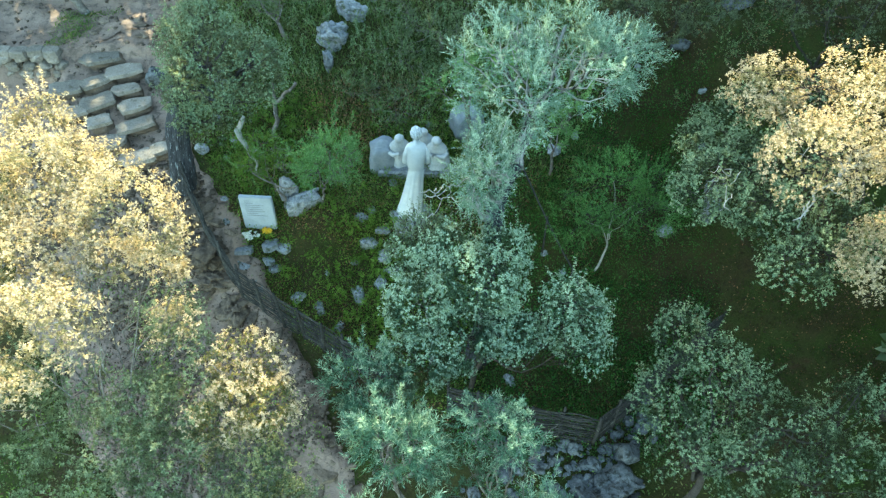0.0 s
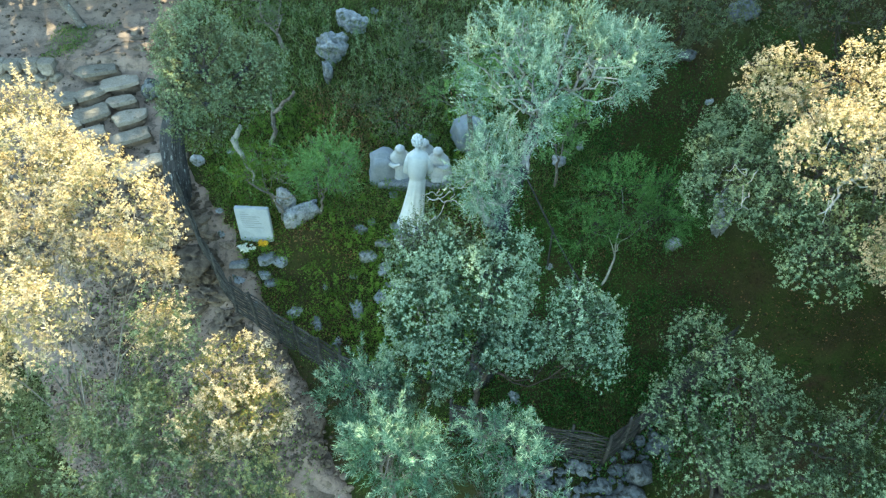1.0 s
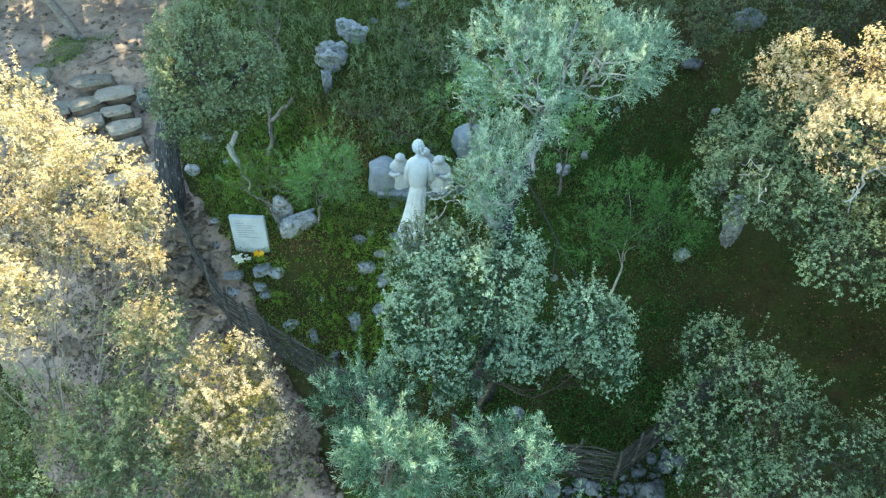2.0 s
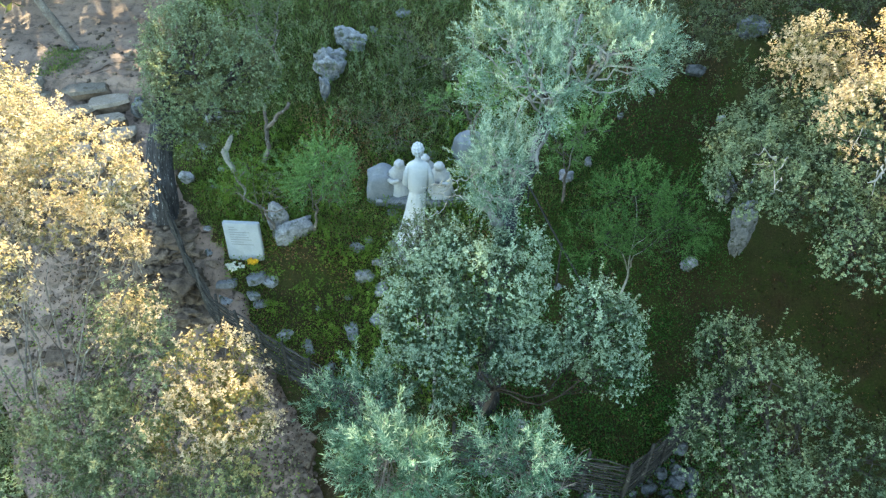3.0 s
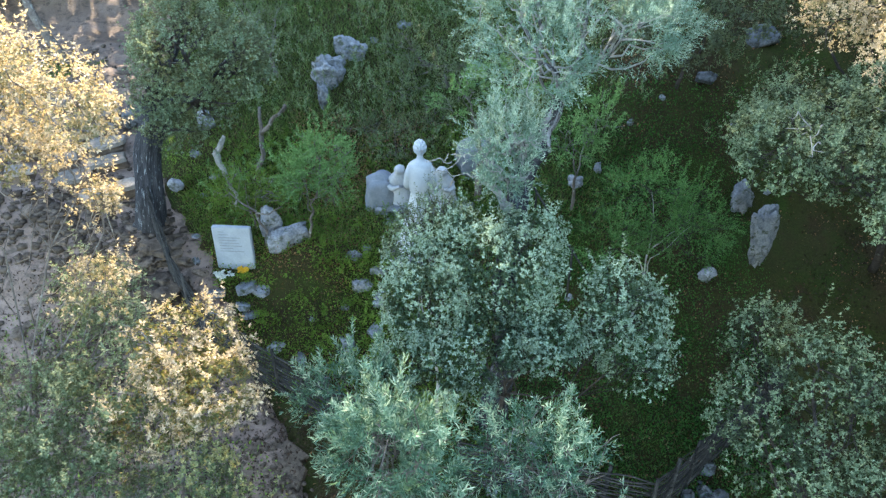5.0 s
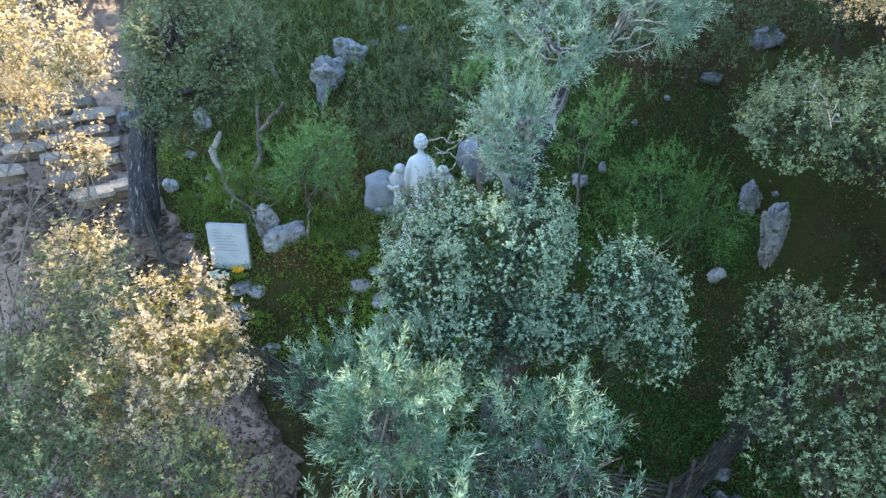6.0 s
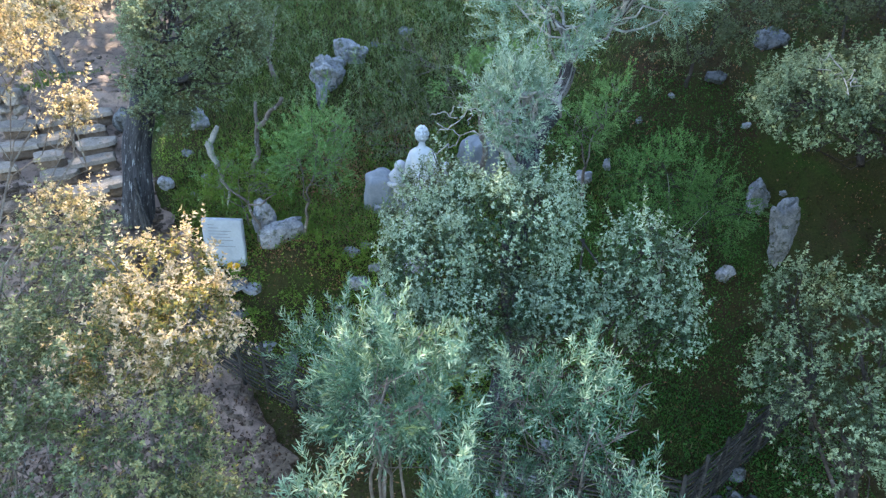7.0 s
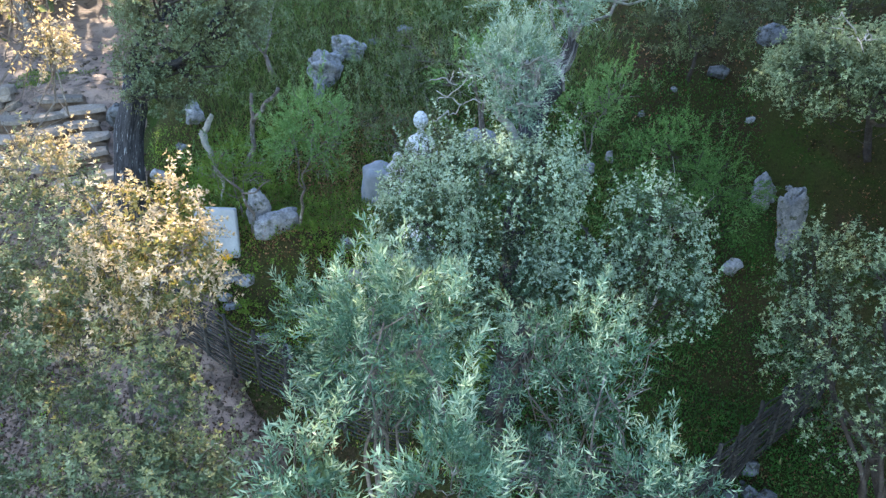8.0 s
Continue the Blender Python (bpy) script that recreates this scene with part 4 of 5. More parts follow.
# ---- the enclosure: statues, tablet, boulders ----
def robed_figure():
    """A tall robed figure seen from behind, one plain mesh: folded robe, sleeves, neck, and a head with waved hair."""
    rings = [(0.00, -0.20, -0.10, 0.285, 0.26), (0.06, -0.19, -0.09, 0.28, 0.255), (0.25, -0.14, -0.05, 0.25, 0.22), (0.55, -0.08, -0.01, 0.215, 0.18), (0.85, -0.03, 0.01, 0.188, 0.155),
             (1.02, 0.0, 0.02, 0.182, 0.142), (1.055, 0.0, 0.02, 0.168, 0.128), (1.085, 0.0, 0.02, 0.168, 0.128), (1.11, 0.0, 0.02, 0.19, 0.142), (1.25, 0.01, 0.03, 0.205, 0.148), (1.40, 0.02, 0.05, 0.22, 0.145), (1.49, 0.02, 0.06, 0.232, 0.135),
             (1.535, 0.02, 0.07, 0.222, 0.122), (1.565, 0.02, 0.08, 0.185, 0.105), (1.59, 0.02, 0.09, 0.115, 0.09), (1.61, 0.02, 0.10, 0.07, 0.078), (1.66, 0.02, 0.12, 0.055, 0.06), (1.70, 0.02, 0.13, 0.055, 0.058)]
    sides, verts, faces = 48, [], []
    for z, cx, cy, rx, ry in rings:
        for k in range(sides):
            a = 2 * math.pi * k / sides
            fold = 0.10 * max(0.0, 1 - z / 1.12) ** 0.6 * math.sin(11 * a + 1.5 * math.sin(3 * a) + z) + 0.02 * math.sin(5 * a + 3 * z)
            if z > 1.55:
                fold = 0
            verts.append((cx + rx * (1 + fold) * math.cos(a), cy + ry * (1 + fold) * math.sin(a), z))
    n = len(rings)
    faces = [(i * sides + k, i * sides + (k + 1) % sides, (i + 1) * sides + (k + 1) % sides, (i + 1) * sides + k) for i in range(n - 1) for k in range(sides)]
    vs, fs, cs = [np.array(verts)], [np.array(faces)], [np.array([(k, (k + 1) % sides, 0) for k in range(1, sides - 1)])]
    base = len(verts)

    def add(v, f, c=None):
        nonlocal base
        vs.append(v), fs.append(f + base)
        if c is not None:
            cs.append(c + base)
        base += len(v)
    for s in (-1, 1):
        add(*tube([(0.02 + s * 0.18, 0.06, 1.49), (0.02 + s * 0.235, 0.06, 1.36), (0.02 + s * 0.255, 0.09, 1.18), (0.02 + s * 0.23, 0.20, 1.10), (0.02 + s * 0.15, 0.34, 1.16), (0.02 + s * 0.06, 0.40, 1.28)],
                  [0.065, 0.07, 0.075, 0.085, 0.075, 0.045], 12, 0.05, 3))

    def ball(c, r, lump, seed):
        u, w = (20, 14) if max(r) > 0.05 else (10, 7)
        d = np.array([(math.sin(math.pi * j / w) * math.cos(2 * math.pi * i / u), math.sin(math.pi * j / w) * math.sin(2 * math.pi * i / u), math.cos(math.pi * j / w)) for j in range(w + 1) for i in range(u)])
        v = np.array(c) + d * np.array(r) * (1 + lump * lumps(d, 9.0, seed))[:, None]
        f = np.array([(j * u + i, j * u + (i + 1) % u, (j + 1) * u + (i + 1) % u, (j + 1) * u + i) for j in range(w) for i in range(u)])
        add(v, f)
    ball((0.02, 0.15, 1.765), (0.098, 0.115, 0.122), 0.02, 2)
    ball((0.02, 0.13, 1.790), (0.104, 0.115, 0.10), 0.05, 3)
    for count_, z_, reach, size_ in ((11, 1.745, 0.088, 0.034), (11, 1.795, 0.100, 0.036), (9, 1.845, 0.080, 0.036), (5, 1.882, 0.040, 0.034)):
        for k in range(count_):
            a = 2 * math.pi * k / count_ + z_ * 9
            if z_ > 1.78 or math.sin(a) < 0.4:
                ball((0.02 + reach * math.cos(a), 0.13 + reach * 1.08 * math.sin(a), z_), (size_,) * 3, 0.06, k)
    return mesh_from("robed_statue", np.concatenate(vs), [np.concatenate(fs), np.concatenate(cs)], True)


def kneeling_figure(name, seed):
    """A small kneeling figure in a plain robe, one plain mesh, facing -y."""
    rings = [(0.0, 0.0, 0.10, 0.21, 0.30), (0.10, 0.0, 0.10, 0.20, 0.28), (0.22, 0.0, 0.06, 0.18, 0.20), (0.36, 0.0, 0.02, 0.16, 0.14), (0.48, 0.0, 0.0, 0.18, 0.125), (0.57, 0.0, -0.01, 0.165, 0.11),
             (0.63, 0.0, -0.01, 0.12, 0.095), (0.69, 0.0, -0.02, 0.082, 0.082), (0.76, 0.0, -0.03, 0.076, 0.08)]
    sides, verts = 28, []
    rng = np.random.RandomState(seed)
    ph = rng.uniform(0, 6)
    for z, cx, cy, rx, ry in rings:
        for k in range(sides):
            a = 2 * math.pi * k / sides
            fold = 0.05 * max(0.0, 1 - z / 0.5) * math.sin(7 * a + ph) + 0.02 * math.sin(4 * a + ph + z * 5)
            verts.append((cx + rx * (1 + fold) * math.cos(a), cy + ry * (1 + fold) * math.sin(a), z))
    n = len(rings)
    vs, fs = [np.array(verts)], [np.array([(i * sides + k, i * sides + (k + 1) % sides, (i + 1) * sides + (k + 1) % sides, (i + 1) * sides + k) for i in range(n - 1) for k in range(sides)])]
    base = len(verts)
    for s in (-1, 1):
        v, f, c = tube([(s * 0.15, -0.01, 0.53), (s * 0.18, -0.07, 0.42), (s * 0.12, -0.16, 0.40), (s * 0.02, -0.20, 0.47)], [0.05, 0.055, 0.05, 0.03], 10)
        vs.append(v), fs.append(f + base)
        base += len(v)
    u, w = 18, 12
    d = np.array([(math.sin(math.pi * j / w) * math.cos(2 * math.pi * i / u), math.sin(math.pi * j / w) * math.sin(2 * math.pi * i / u), math.cos(math.pi * j / w)) for j in range(w + 1) for i in range(u)])
    vs.append(np.array((0, -0.05, 0.765)) + d * np.array((0.082, 0.092, 0.098)) * (1 + 0.07 * lumps(d, 7.0, seed))[:, None])
    fs.append(base + np.array([(j * u + i, j * u + (i + 1) % u, (j + 1) * u + (i + 1) % u, (j + 1) * u + i) for j in range(w) for i in range(u)]))
    return mesh_from(name, np.concatenate(vs), [np.concatenate(fs)], True)


def slab_mesh(name, w, d, h, seed, corners=9, bevel=0.02, ragged=0.12):
    """A rough flat stone: an uneven outline, rounded upper rim."""
    rng = np.random.RandomState(seed)
    bm = bmesh.new()
    rings = []
    ang = np.sort((np.arange(corners) + rng.uniform(-0.3, 0.3, corners)) * 2 * math.pi / corners)
    rad = 1 + rng.uniform(-ragged, ragged, corners)
    for z, inset in ((-h, -0.02), (-bevel, 0.0), (-bevel * 0.3, bevel * 0.6), (0.0, bevel * 1.8)):
        ring = []
        for a, r in zip(ang, rad):
            c, s = math.cos(a), math.sin(a)
            q = 1 / max(abs(c), abs(s)) * 0.72 + 0.28
            ring.append(bm.verts.new((c * r * q * w / 2 - inset * c, s * r * q * d / 2 - inset * s, z + rng.uniform(-0.3, 0.3) * bevel)))
        rings.append(ring)
    for a, b in zip(rings, rings[1:]):
        for i in range(corners):
            j = (i + 1) % corners
            bm.faces.new((a[i], a[j], b[j], b[i]))
    bm.faces.new(rings[-1])
    bm.faces.new(rings[0][::-1])
    me = bpy.data.meshes.new(name)
    bm.to_mesh(me)
    bm.free()
    return me


plinth = part("stone_plinth", slab_mesh("stone_plinth", 1.9, 0.85, 0.3, 5, 14, 0.03, 0.06), LIMESTONE)
plinth.location = (-0.5, 11.1, 0.42)
tagged(plinth, "low grey stone plinth under the kneeling statues", "plinth")
foot_stone = part("stone_plinth", slab_mesh("stone_plinth", 0.80, 0.72, 0.3, 7, 12, 0.03, 0.10), LIMESTONE)
foot_stone.location = (-0.64, 9.88, 0.13)
tagged(foot_stone, "rough grey stone block under the robed statue", "plinth")
angel = part("robed_statue", robed_figure(), MARBLE)
angel.location, angel.scale = (-0.50, 9.92, 0.12), (0.83, 0.84, 1.035)
tagged(angel, "white stone statue of a tall robed figure on a low block", "statue")
for kx, ky, turn, seed, kz in ((-0.88, 11.05, 12, 1, 0.40), (-0.12, 10.95, -12, 2, 0.42), (-0.40, 11.30, -3, 3, 0.36)):
    kid = part("kneeling_statue", kneeling_figure("kneeling_statue", seed), MARBLE_GREY)
    kid.location, kid.rotation_euler, kid.scale = (kx, ky, kz), (0, 0, radians(turn)), (1.18, 1.05, 0.86)
    tagged(kid, "grey stone statue of a small kneeling figure on the plinth", "statue", "kneeling statues")

tablet = thing("stone_tablet", (-3.6, 9.66, -0.14), "pale grey upright stone tablet with engraved lines of writing", "tablet")
bm = bmesh.new()
bmesh.ops.create_cube(bm, size=1, matrix=Matrix.Diagonal((0.64, 0.09, 0.86, 1)))
bmesh.ops.bevel(bm, geom=bm.edges[:], offset=0.012, segments=2, affect="EDGES")
bmesh.ops.translate(bm, verts=bm.verts, vec=(0.02, 0.03, 0.40))
slab = part("slab", bm, TABLET, tablet)
for i in range(8):
    bm = bmesh.new()
    width = (0.10, 0.16, 0.36, 0.30, 0.33, 0.37, 0.22, 0.40)[i]
    bmesh.ops.create_cube(bm, size=1, matrix=Matrix.Translation((-0.20 + width / 2, -0.016, 0.74 - i * 0.052)) @ Matrix.Diagonal((width, 0.003, 0.009, 1)))
    part("writing_line", bm, ENGRAVED, slab, "shallow engraved line of writing")
tablet.rotation_euler = (radians(-3), 0, radians(-4))


def bouquet(name, x, y, z, radius, petal, label, seed):
    top = thing(name, (x, y, z), label, "flowers")
    rng = np.random.RandomState(seed)
    for k in range(24):
        a, r = rng.uniform(0, 6.3), radius * rng.uniform(0, 1) ** 0.5
        c = np.array((r * math.cos(a), r * math.sin(a) * 0.7, 0.10 + rng.uniform(0, 0.07)))
        d = ball_directions(10, rng)
        d[:, 2] = np.abs(d[:, 2]) * 0.6
        v, f = leaf_cards(np.repeat(c[None], 10, 0), d, 0.045, 0.03, rng)
        part("blossom", mesh_from("blossom", v, f), petal, top)
    d = ball_directions(60, rng)
    d[:, 2] = np.abs(d[:, 2])
    v, f = leaf_cards(rng.normal(size=(60, 3)) * radius * 0.5 * np.array((1, 0.7, 0.2)) + np.array((0, 0, 0.03)), d, 0.11, 0.025, rng)
    part("foliage", mesh_from("foliage", v, f), CLOVER, top, "green leaves", kind="stuff")


bouquet("bouquet", -3.74, 9.42, -0.22, 0.17, PETAL_WHITE, "bunch of white flowers at the foot of the tablet", 1)
bouquet("bouquet", -3.43, 9.50, -0.18, 0.10, PETAL_YELLOW, "bunch of orange-yellow flowers at the foot of the tablet", 2)

rock("boulder", -1.23, 11.08, 0.43, 0.31, 0.25, 0.45, 31, "smooth blue-grey boulder beside the kneeling statues", BOULDER, rough=0.17, square=0.45, turn=20, cuts=4)
rock("boulder", 0.48, 11.62, 0.86, 0.36, 0.30, 0.45, 32, "smooth blue-grey boulder behind the olive tree", BOULDER, rough=0.10, square=0.2, cuts=4)
rock("rock", -2.74, 9.93, 0.36, 0.36, 0.20, 0.24, 33, "flat-faced grey limestone rock under the green shrub", rough=0.2, pits=0.16, square=0.75, turn=12)
rock("rock", -3.02, 10.1, 0.52, 0.18, 0.13, 0.26, 34, "upright grey limestone rock beside the shrub", rough=0.35, pits=0.25, square=0.3)
rock("rock", 5.42, 11.2, 0.36, 0.19, 0.17, 0.36, 35, "tall weathered limestone outcrop on bare soil", detail=5, rough=0.6, pits=0.7, square=0.4, cuts=6)
rock("rock", 5.27, 9.92, 0.36, 0.30, 0.2, 0.50, 36, "broad weathered limestone outcrop on bare soil", detail=5, rough=0.6, pits=0.7, square=0.3, taper=0.62, cuts=6)
rock("rock", -1.93, 13.78, 2.25, 0.33, 0.22, 0.24, 37, "pale pitted limestone rock on the bank", detail=5, rough=0.5, pits=0.5, square=0.4)
rock("rock", -2.30, 13.15, 2.02, 0.40, 0.26, 0.34, 38, "craggy pitted limestone rock on the bank", detail=5, rough=0.6, pits=0.75, taper=0.5, cuts=5)
rock("rock", -2.38, 12.76, 1.72, 0.15, 0.13, 0.26, 39, "narrow grey limestone rock below the craggy one", rough=0.5, pits=0.5, taper=0.5, cuts=5)
rock("rock", -4.6, 12.35, 1.35, 0.17, 0.14, 0.2, 42, "grey limestone rock among dry grass", rough=0.3, pits=0.12)
rock("rock", 6.1, 13.6, 2.55, 0.34, 0.22, 0.26, 43, "grey limestone rock in the shaded wood", DARK_STONE, rough=0.28, pits=0.1)
rock("rock", 4.8, 12.7, 2.1, 0.2, 0.14, 0.13, 44, "grey limestone rock on dark soil", DARK_STONE, rough=0.28, pits=0.1)
rock("rock", 4.42, 9.74, -0.30, 0.15, 0.13, 0.13, 45, "small white limestone rock on the slope", LIMESTONE, rough=0.4, pits=0.2)
rock("rock", 2.15, 10.75, 0.97, 0.14, 0.12, 0.12, 46, "small white limestone rock on the slope", LIMESTONE, rough=0.4, pits=0.2)
rock("rock", 2.80, 10.80, 0.62, 0.13, 0.12, 0.16, 47, "small pale limestone rock on the slope", LIMESTONE, rough=0.4, pits=0.2)
rock("rock", 2.63, 11.10, 1.05, 0.07, 0.06, 0.10, 48, "small white limestone rock under the olive", LIMESTONE, rough=0.4, pits=0.2)
rock("rock", 2.75, 5.05, -1.85, 0.75, 0.42, 0.34, 49, "broad dark fissured limestone outcrop outside the fence", DARK_STONE, detail=5, rough=0.34, pits=0.4, square=0.5)
rock("rock", 3.22, 5.62, -1.58, 0.26, 0.22, 0.26, 50, "dark blue-grey boulder under the low oak", DARK_STONE, rough=0.12, square=0.3)
rock("rock", 1.9, 4.75, -1.85, 0.55, 0.4, 0.30, 51, "dark fissured limestone outcrop outside the fence", DARK_STONE, detail=5, rough=0.34, pits=0.4, square=0.5)
rock("rock", -6.2, 13.0, 1.12, 0.20, 0.17, 0.24, 54, "dark blue-grey rock beside the steps", DARK_STONE, rough=0.2, pits=0.15)
rock("rock", -4.95, 11.25, 0.60, 0.13, 0.10, 0.14, 52, "small pale stone beside the old trunk", rough=0.25)
for rx, ry, rs, seed in ((-5.05, 9.8, 0.30, 61), (-4.75, 9.35, 0.34, 62), (-4.5, 8.85, 0.26, 63), (-5.35, 9.45, 0.22, 64), (-4.05, 8.35, 0.24, 65)):
    rock("rock", rx, ry, ground_z(rx, ry) + 0.03, rs * 1.4, rs * 1.2, rs * 0.6, seed, "craggy grey-brown limestone rock jutting from the footpath", RUBBLE, detail=5, rough=0.6, pits=0.7, cuts=5, turn=seed * 40)
SMALL = [(-1.61, 9.79, 0.17), (-1.39, 9.95, 0.15), (-1.44, 9.38, 0.20), (-1.63, 8.53, 0.20), (-2.79, 8.53, 0.17), (-2.39, 8.31, 0.17), (-1.99, 7.96, 0.16), (-0.99, 10.55, 0.14), 
         (-0.26, 11.77, 0.14), (-3.75, 8.95, 0.15), (-3.55, 8.7, 0.14), (-1.2, 9.6, 0.15), (-1.15, 9.25, 0.2), (-1.75, 9.1, 0.1), (-2.25, 8.9, 0.12),
         (-4.35, 10.2, 0.11), (-4.3, 9.8, 0.12), (-4.4, 9.5, 0.10), (0.9, 6.4, 0.25), (0.6, 6.25, 0.2), (1.2, 6.9, 0.15), (-2.55, 8.05, 0.12), (-4.7, 11.9, 0.16), (-4.3, 11.5, 0.12), (-4.45, 11.2, 0.10),
         (3.9, 12.2, 0.09), (5.3, 12.1, 0.09), (1.4, 12.9, 0.12), (-0.9, 14.6, 0.18), (-1.5, 14.2, 0.14), (3.3, 11.9, 0.1), (5.9, 11.4, 0.09), (2.0, 9.3, 0.12), (2.35, 9.0, 0.1)]
shapes = [rock_mesh("rock", 1, 0.85, 0.7, 60 + i, 4, 0.34, pits=0.3, square=0.4) for i in range(8)]
for me in shapes:
    me.materials.append(LIMESTONE)
for i, (rx, ry, rs) in enumerate(SMALL):
    ob = new("rock", shapes[i % 8])
    ob.location, ob.rotation_euler, ob.scale = (rx, ry, ground_z(rx, ry) - rs * 0.16), (0.2 * math.sin(i), 0.2 * math.cos(i * 2), i * 1.7), (rs * 0.92, rs * 0.75, rs * 0.85)
    tagged(ob, "small grey limestone rock half sunk in the grass", "rock", "rocks in the enclosure")

flat_shapes = [slab_mesh("flat_rock", 1.0, 0.8, 0.30, 160 + i, 9, 0.06, 0.16) for i in range(4)]
for i, (rx, ry, rs) in enumerate(((-3.93, 9.36, 0.36), (-3.40, 9.42, 0.40), (-3.14, 9.34, 0.30), (-3.84, 9.14, 0.42), (-3.42, 9.17, 0.24), (-3.30, 9.05, 0.26), (-3.72, 8.86, 0.30), (-0.98, 9.0, 0.34), (-1.2, 8.75, 0.26))):
    ob = part("flat_rock", flat_shapes[i % 4], LIMESTONE)
    ob.location, ob.rotation_euler, ob.scale = (rx, ry, ground_z(rx, ry) + 0.05), (-0.25, 0.1 * math.sin(i), i * 1.3), (rs, rs, rs)
    tagged(ob, "flat bluish-grey stone slab set in the grass", "rock", "rocks in the enclosure")


# ---- wattle fences ----
def wattle_fence(corners, height, label, rods=22, seed=0):
    """Stakes with thin rods woven between them."""
    top = thing("wattle_fence", (0, 0, 0), label, "fence")
    rng = np.random.RandomState(seed)
    stake = tube_mesh("stake", [(0, 0, -0.15), (0.01, 0, height * 0.5), (0, 0.01, height + 0.09)], [0.032, 0.03, 0.025], 7, 0.1)
    stake.materials.append(WATTLE)
    for a, b in zip(corners, corners[1:]):
        a, b = np.array(a), np.array(b)
        length = np.linalg.norm(b - a)
        n = max(2, int(length / 0.42))
        side = np.array((-(b - a)[1], (b - a)[0])) / length
        for k in range(n):
            p = a + (b - a) * k / n
            ob = part("stake", stake, WATTLE, top)
            ob.location, ob.rotation_euler = (p[0], p[1], ground_z(*p)), (rng.uniform(-0.06, 0.06), rng.uniform(-0.06, 0.06), rng.uniform(0, 6))
        for r in range(rods):
            pts, m = [], n * 4
            for j in range(m + 1):
                k = j / m
                p = a + (b - a) * (k * 1.04 - 0.02)
                wave = 0.028 * math.sin(math.pi * (j / 4 + r) + 0.4) + rng.uniform(-0.006, 0.006)
                z = 0.04 + (height - 0.05) * (r + 0.5) / rods + 0.012 * math.sin(3 * k + r * 2.1) + rng.uniform(-0.008, 0.008)
                q = p + side * wave
                pts.append((q[0], q[1], ground_z(*p) + z))
            w = rng.uniform(0.008, 0.015)
            part("woven_rod", tube_mesh("woven_rod", pts, np.linspace(w, w * 0.7, len(pts)), 5), WATTLE, top)
    return top


wattle_fence([(-5.0, 10.15), (-4.45, 9.22), (-3.92, 8.55)], 0.92, "dark woven wattle fence along the footpath", seed=1)
wattle_fence([(-3.88, 8.50), (-2.62, 7.75), (-1.8, 7.2), (-0.6, 6.6)], 0.92, "dark woven wattle fence bending below the tablet", seed=2)
wattle_fence([(0.1, 6.25), (1.45, 5.92), (2.58, 5.78)], 0.92, "dark woven wattle fence above loose stones", seed=3)
wattle_fence([(2.64, 5.80), (3.35, 6.38), (4.15, 7.05), (5.3, 8.0)], 0.92, "dark woven wattle fence climbing into the shade", seed=4)
rail = thing("wooden_railing", (0, 0, 0), "thin dark weathered wooden railing between shrubs", "railing")
part("rail", tube_mesh("rail", bent((1.45, 10.65, 0.92), (2.35, 8.1, 0.36), 8, 0.006, 2), [0.017] * 8, 8, 0.1), WATTLE, rail)
for px, py, pz in ((1.50, 10.55, 0.90), (1.95, 9.25, 0.62), (2.32, 8.2, 0.38)):
    part("post", tube_mesh("post", [(px, py, ground_z(px, py) - 0.1), (px, py, pz)], [0.02, 0.017], 8, 0.08), WATTLE, rail)


# ---- bare and dead wood ----
def bare_branch(name, lines, label, bark):
    top = thing(name, (0, 0, 0), label, "branch")
    for i, (a, b, r0, r1) in enumerate(lines):
        part("stem", tube_mesh("stem", bent(a, b, 9, 0.022, 70 + i), np.linspace(r0, r1, 9), 9, 0.32, i), bark, top)


bare_branch("bare_stem", [((-3.72, 10.75, 0.3), (-3.78, 10.58, 1.19), 0.012, 0.035), ((-3.78, 10.58, 1.17), (-3.9, 10.61, 1.58), 0.042, 0.055), ((-3.9, 10.61, 1.55), (-3.72, 10.67, 1.85), 0.056, 0.032)], "crooked pale lichened bare stem in the grass", PALE_BARK)
bare_branch("bare_stem", [((-3.5, 11.6, 0.6), (-3.36, 11.62, 1.45), 0.042, 0.04), ((-3.36, 11.62, 1.43), (-2.82, 11.4, 2.08), 0.04, 0.03), ((-3.38, 11.62, 1.35), (-3.36, 11.75, 1.9), 0.036, 0.026)], "forked bare stem leaning on the bank", BARK)
bare_branch("bare_stem", [((-3.05, 9.95, 0.1), (-3.15, 9.8, 0.95), 0.022, 0.02), ((-3.15, 9.8, 0.93), (-3.45, 9.6, 1.4), 0.018, 0.008), ((-3.14, 9.8, 0.9), (-2.6, 9.35, 1.3), 0.015, 0.007)], "thin bare stem behind the tablet", BARK)


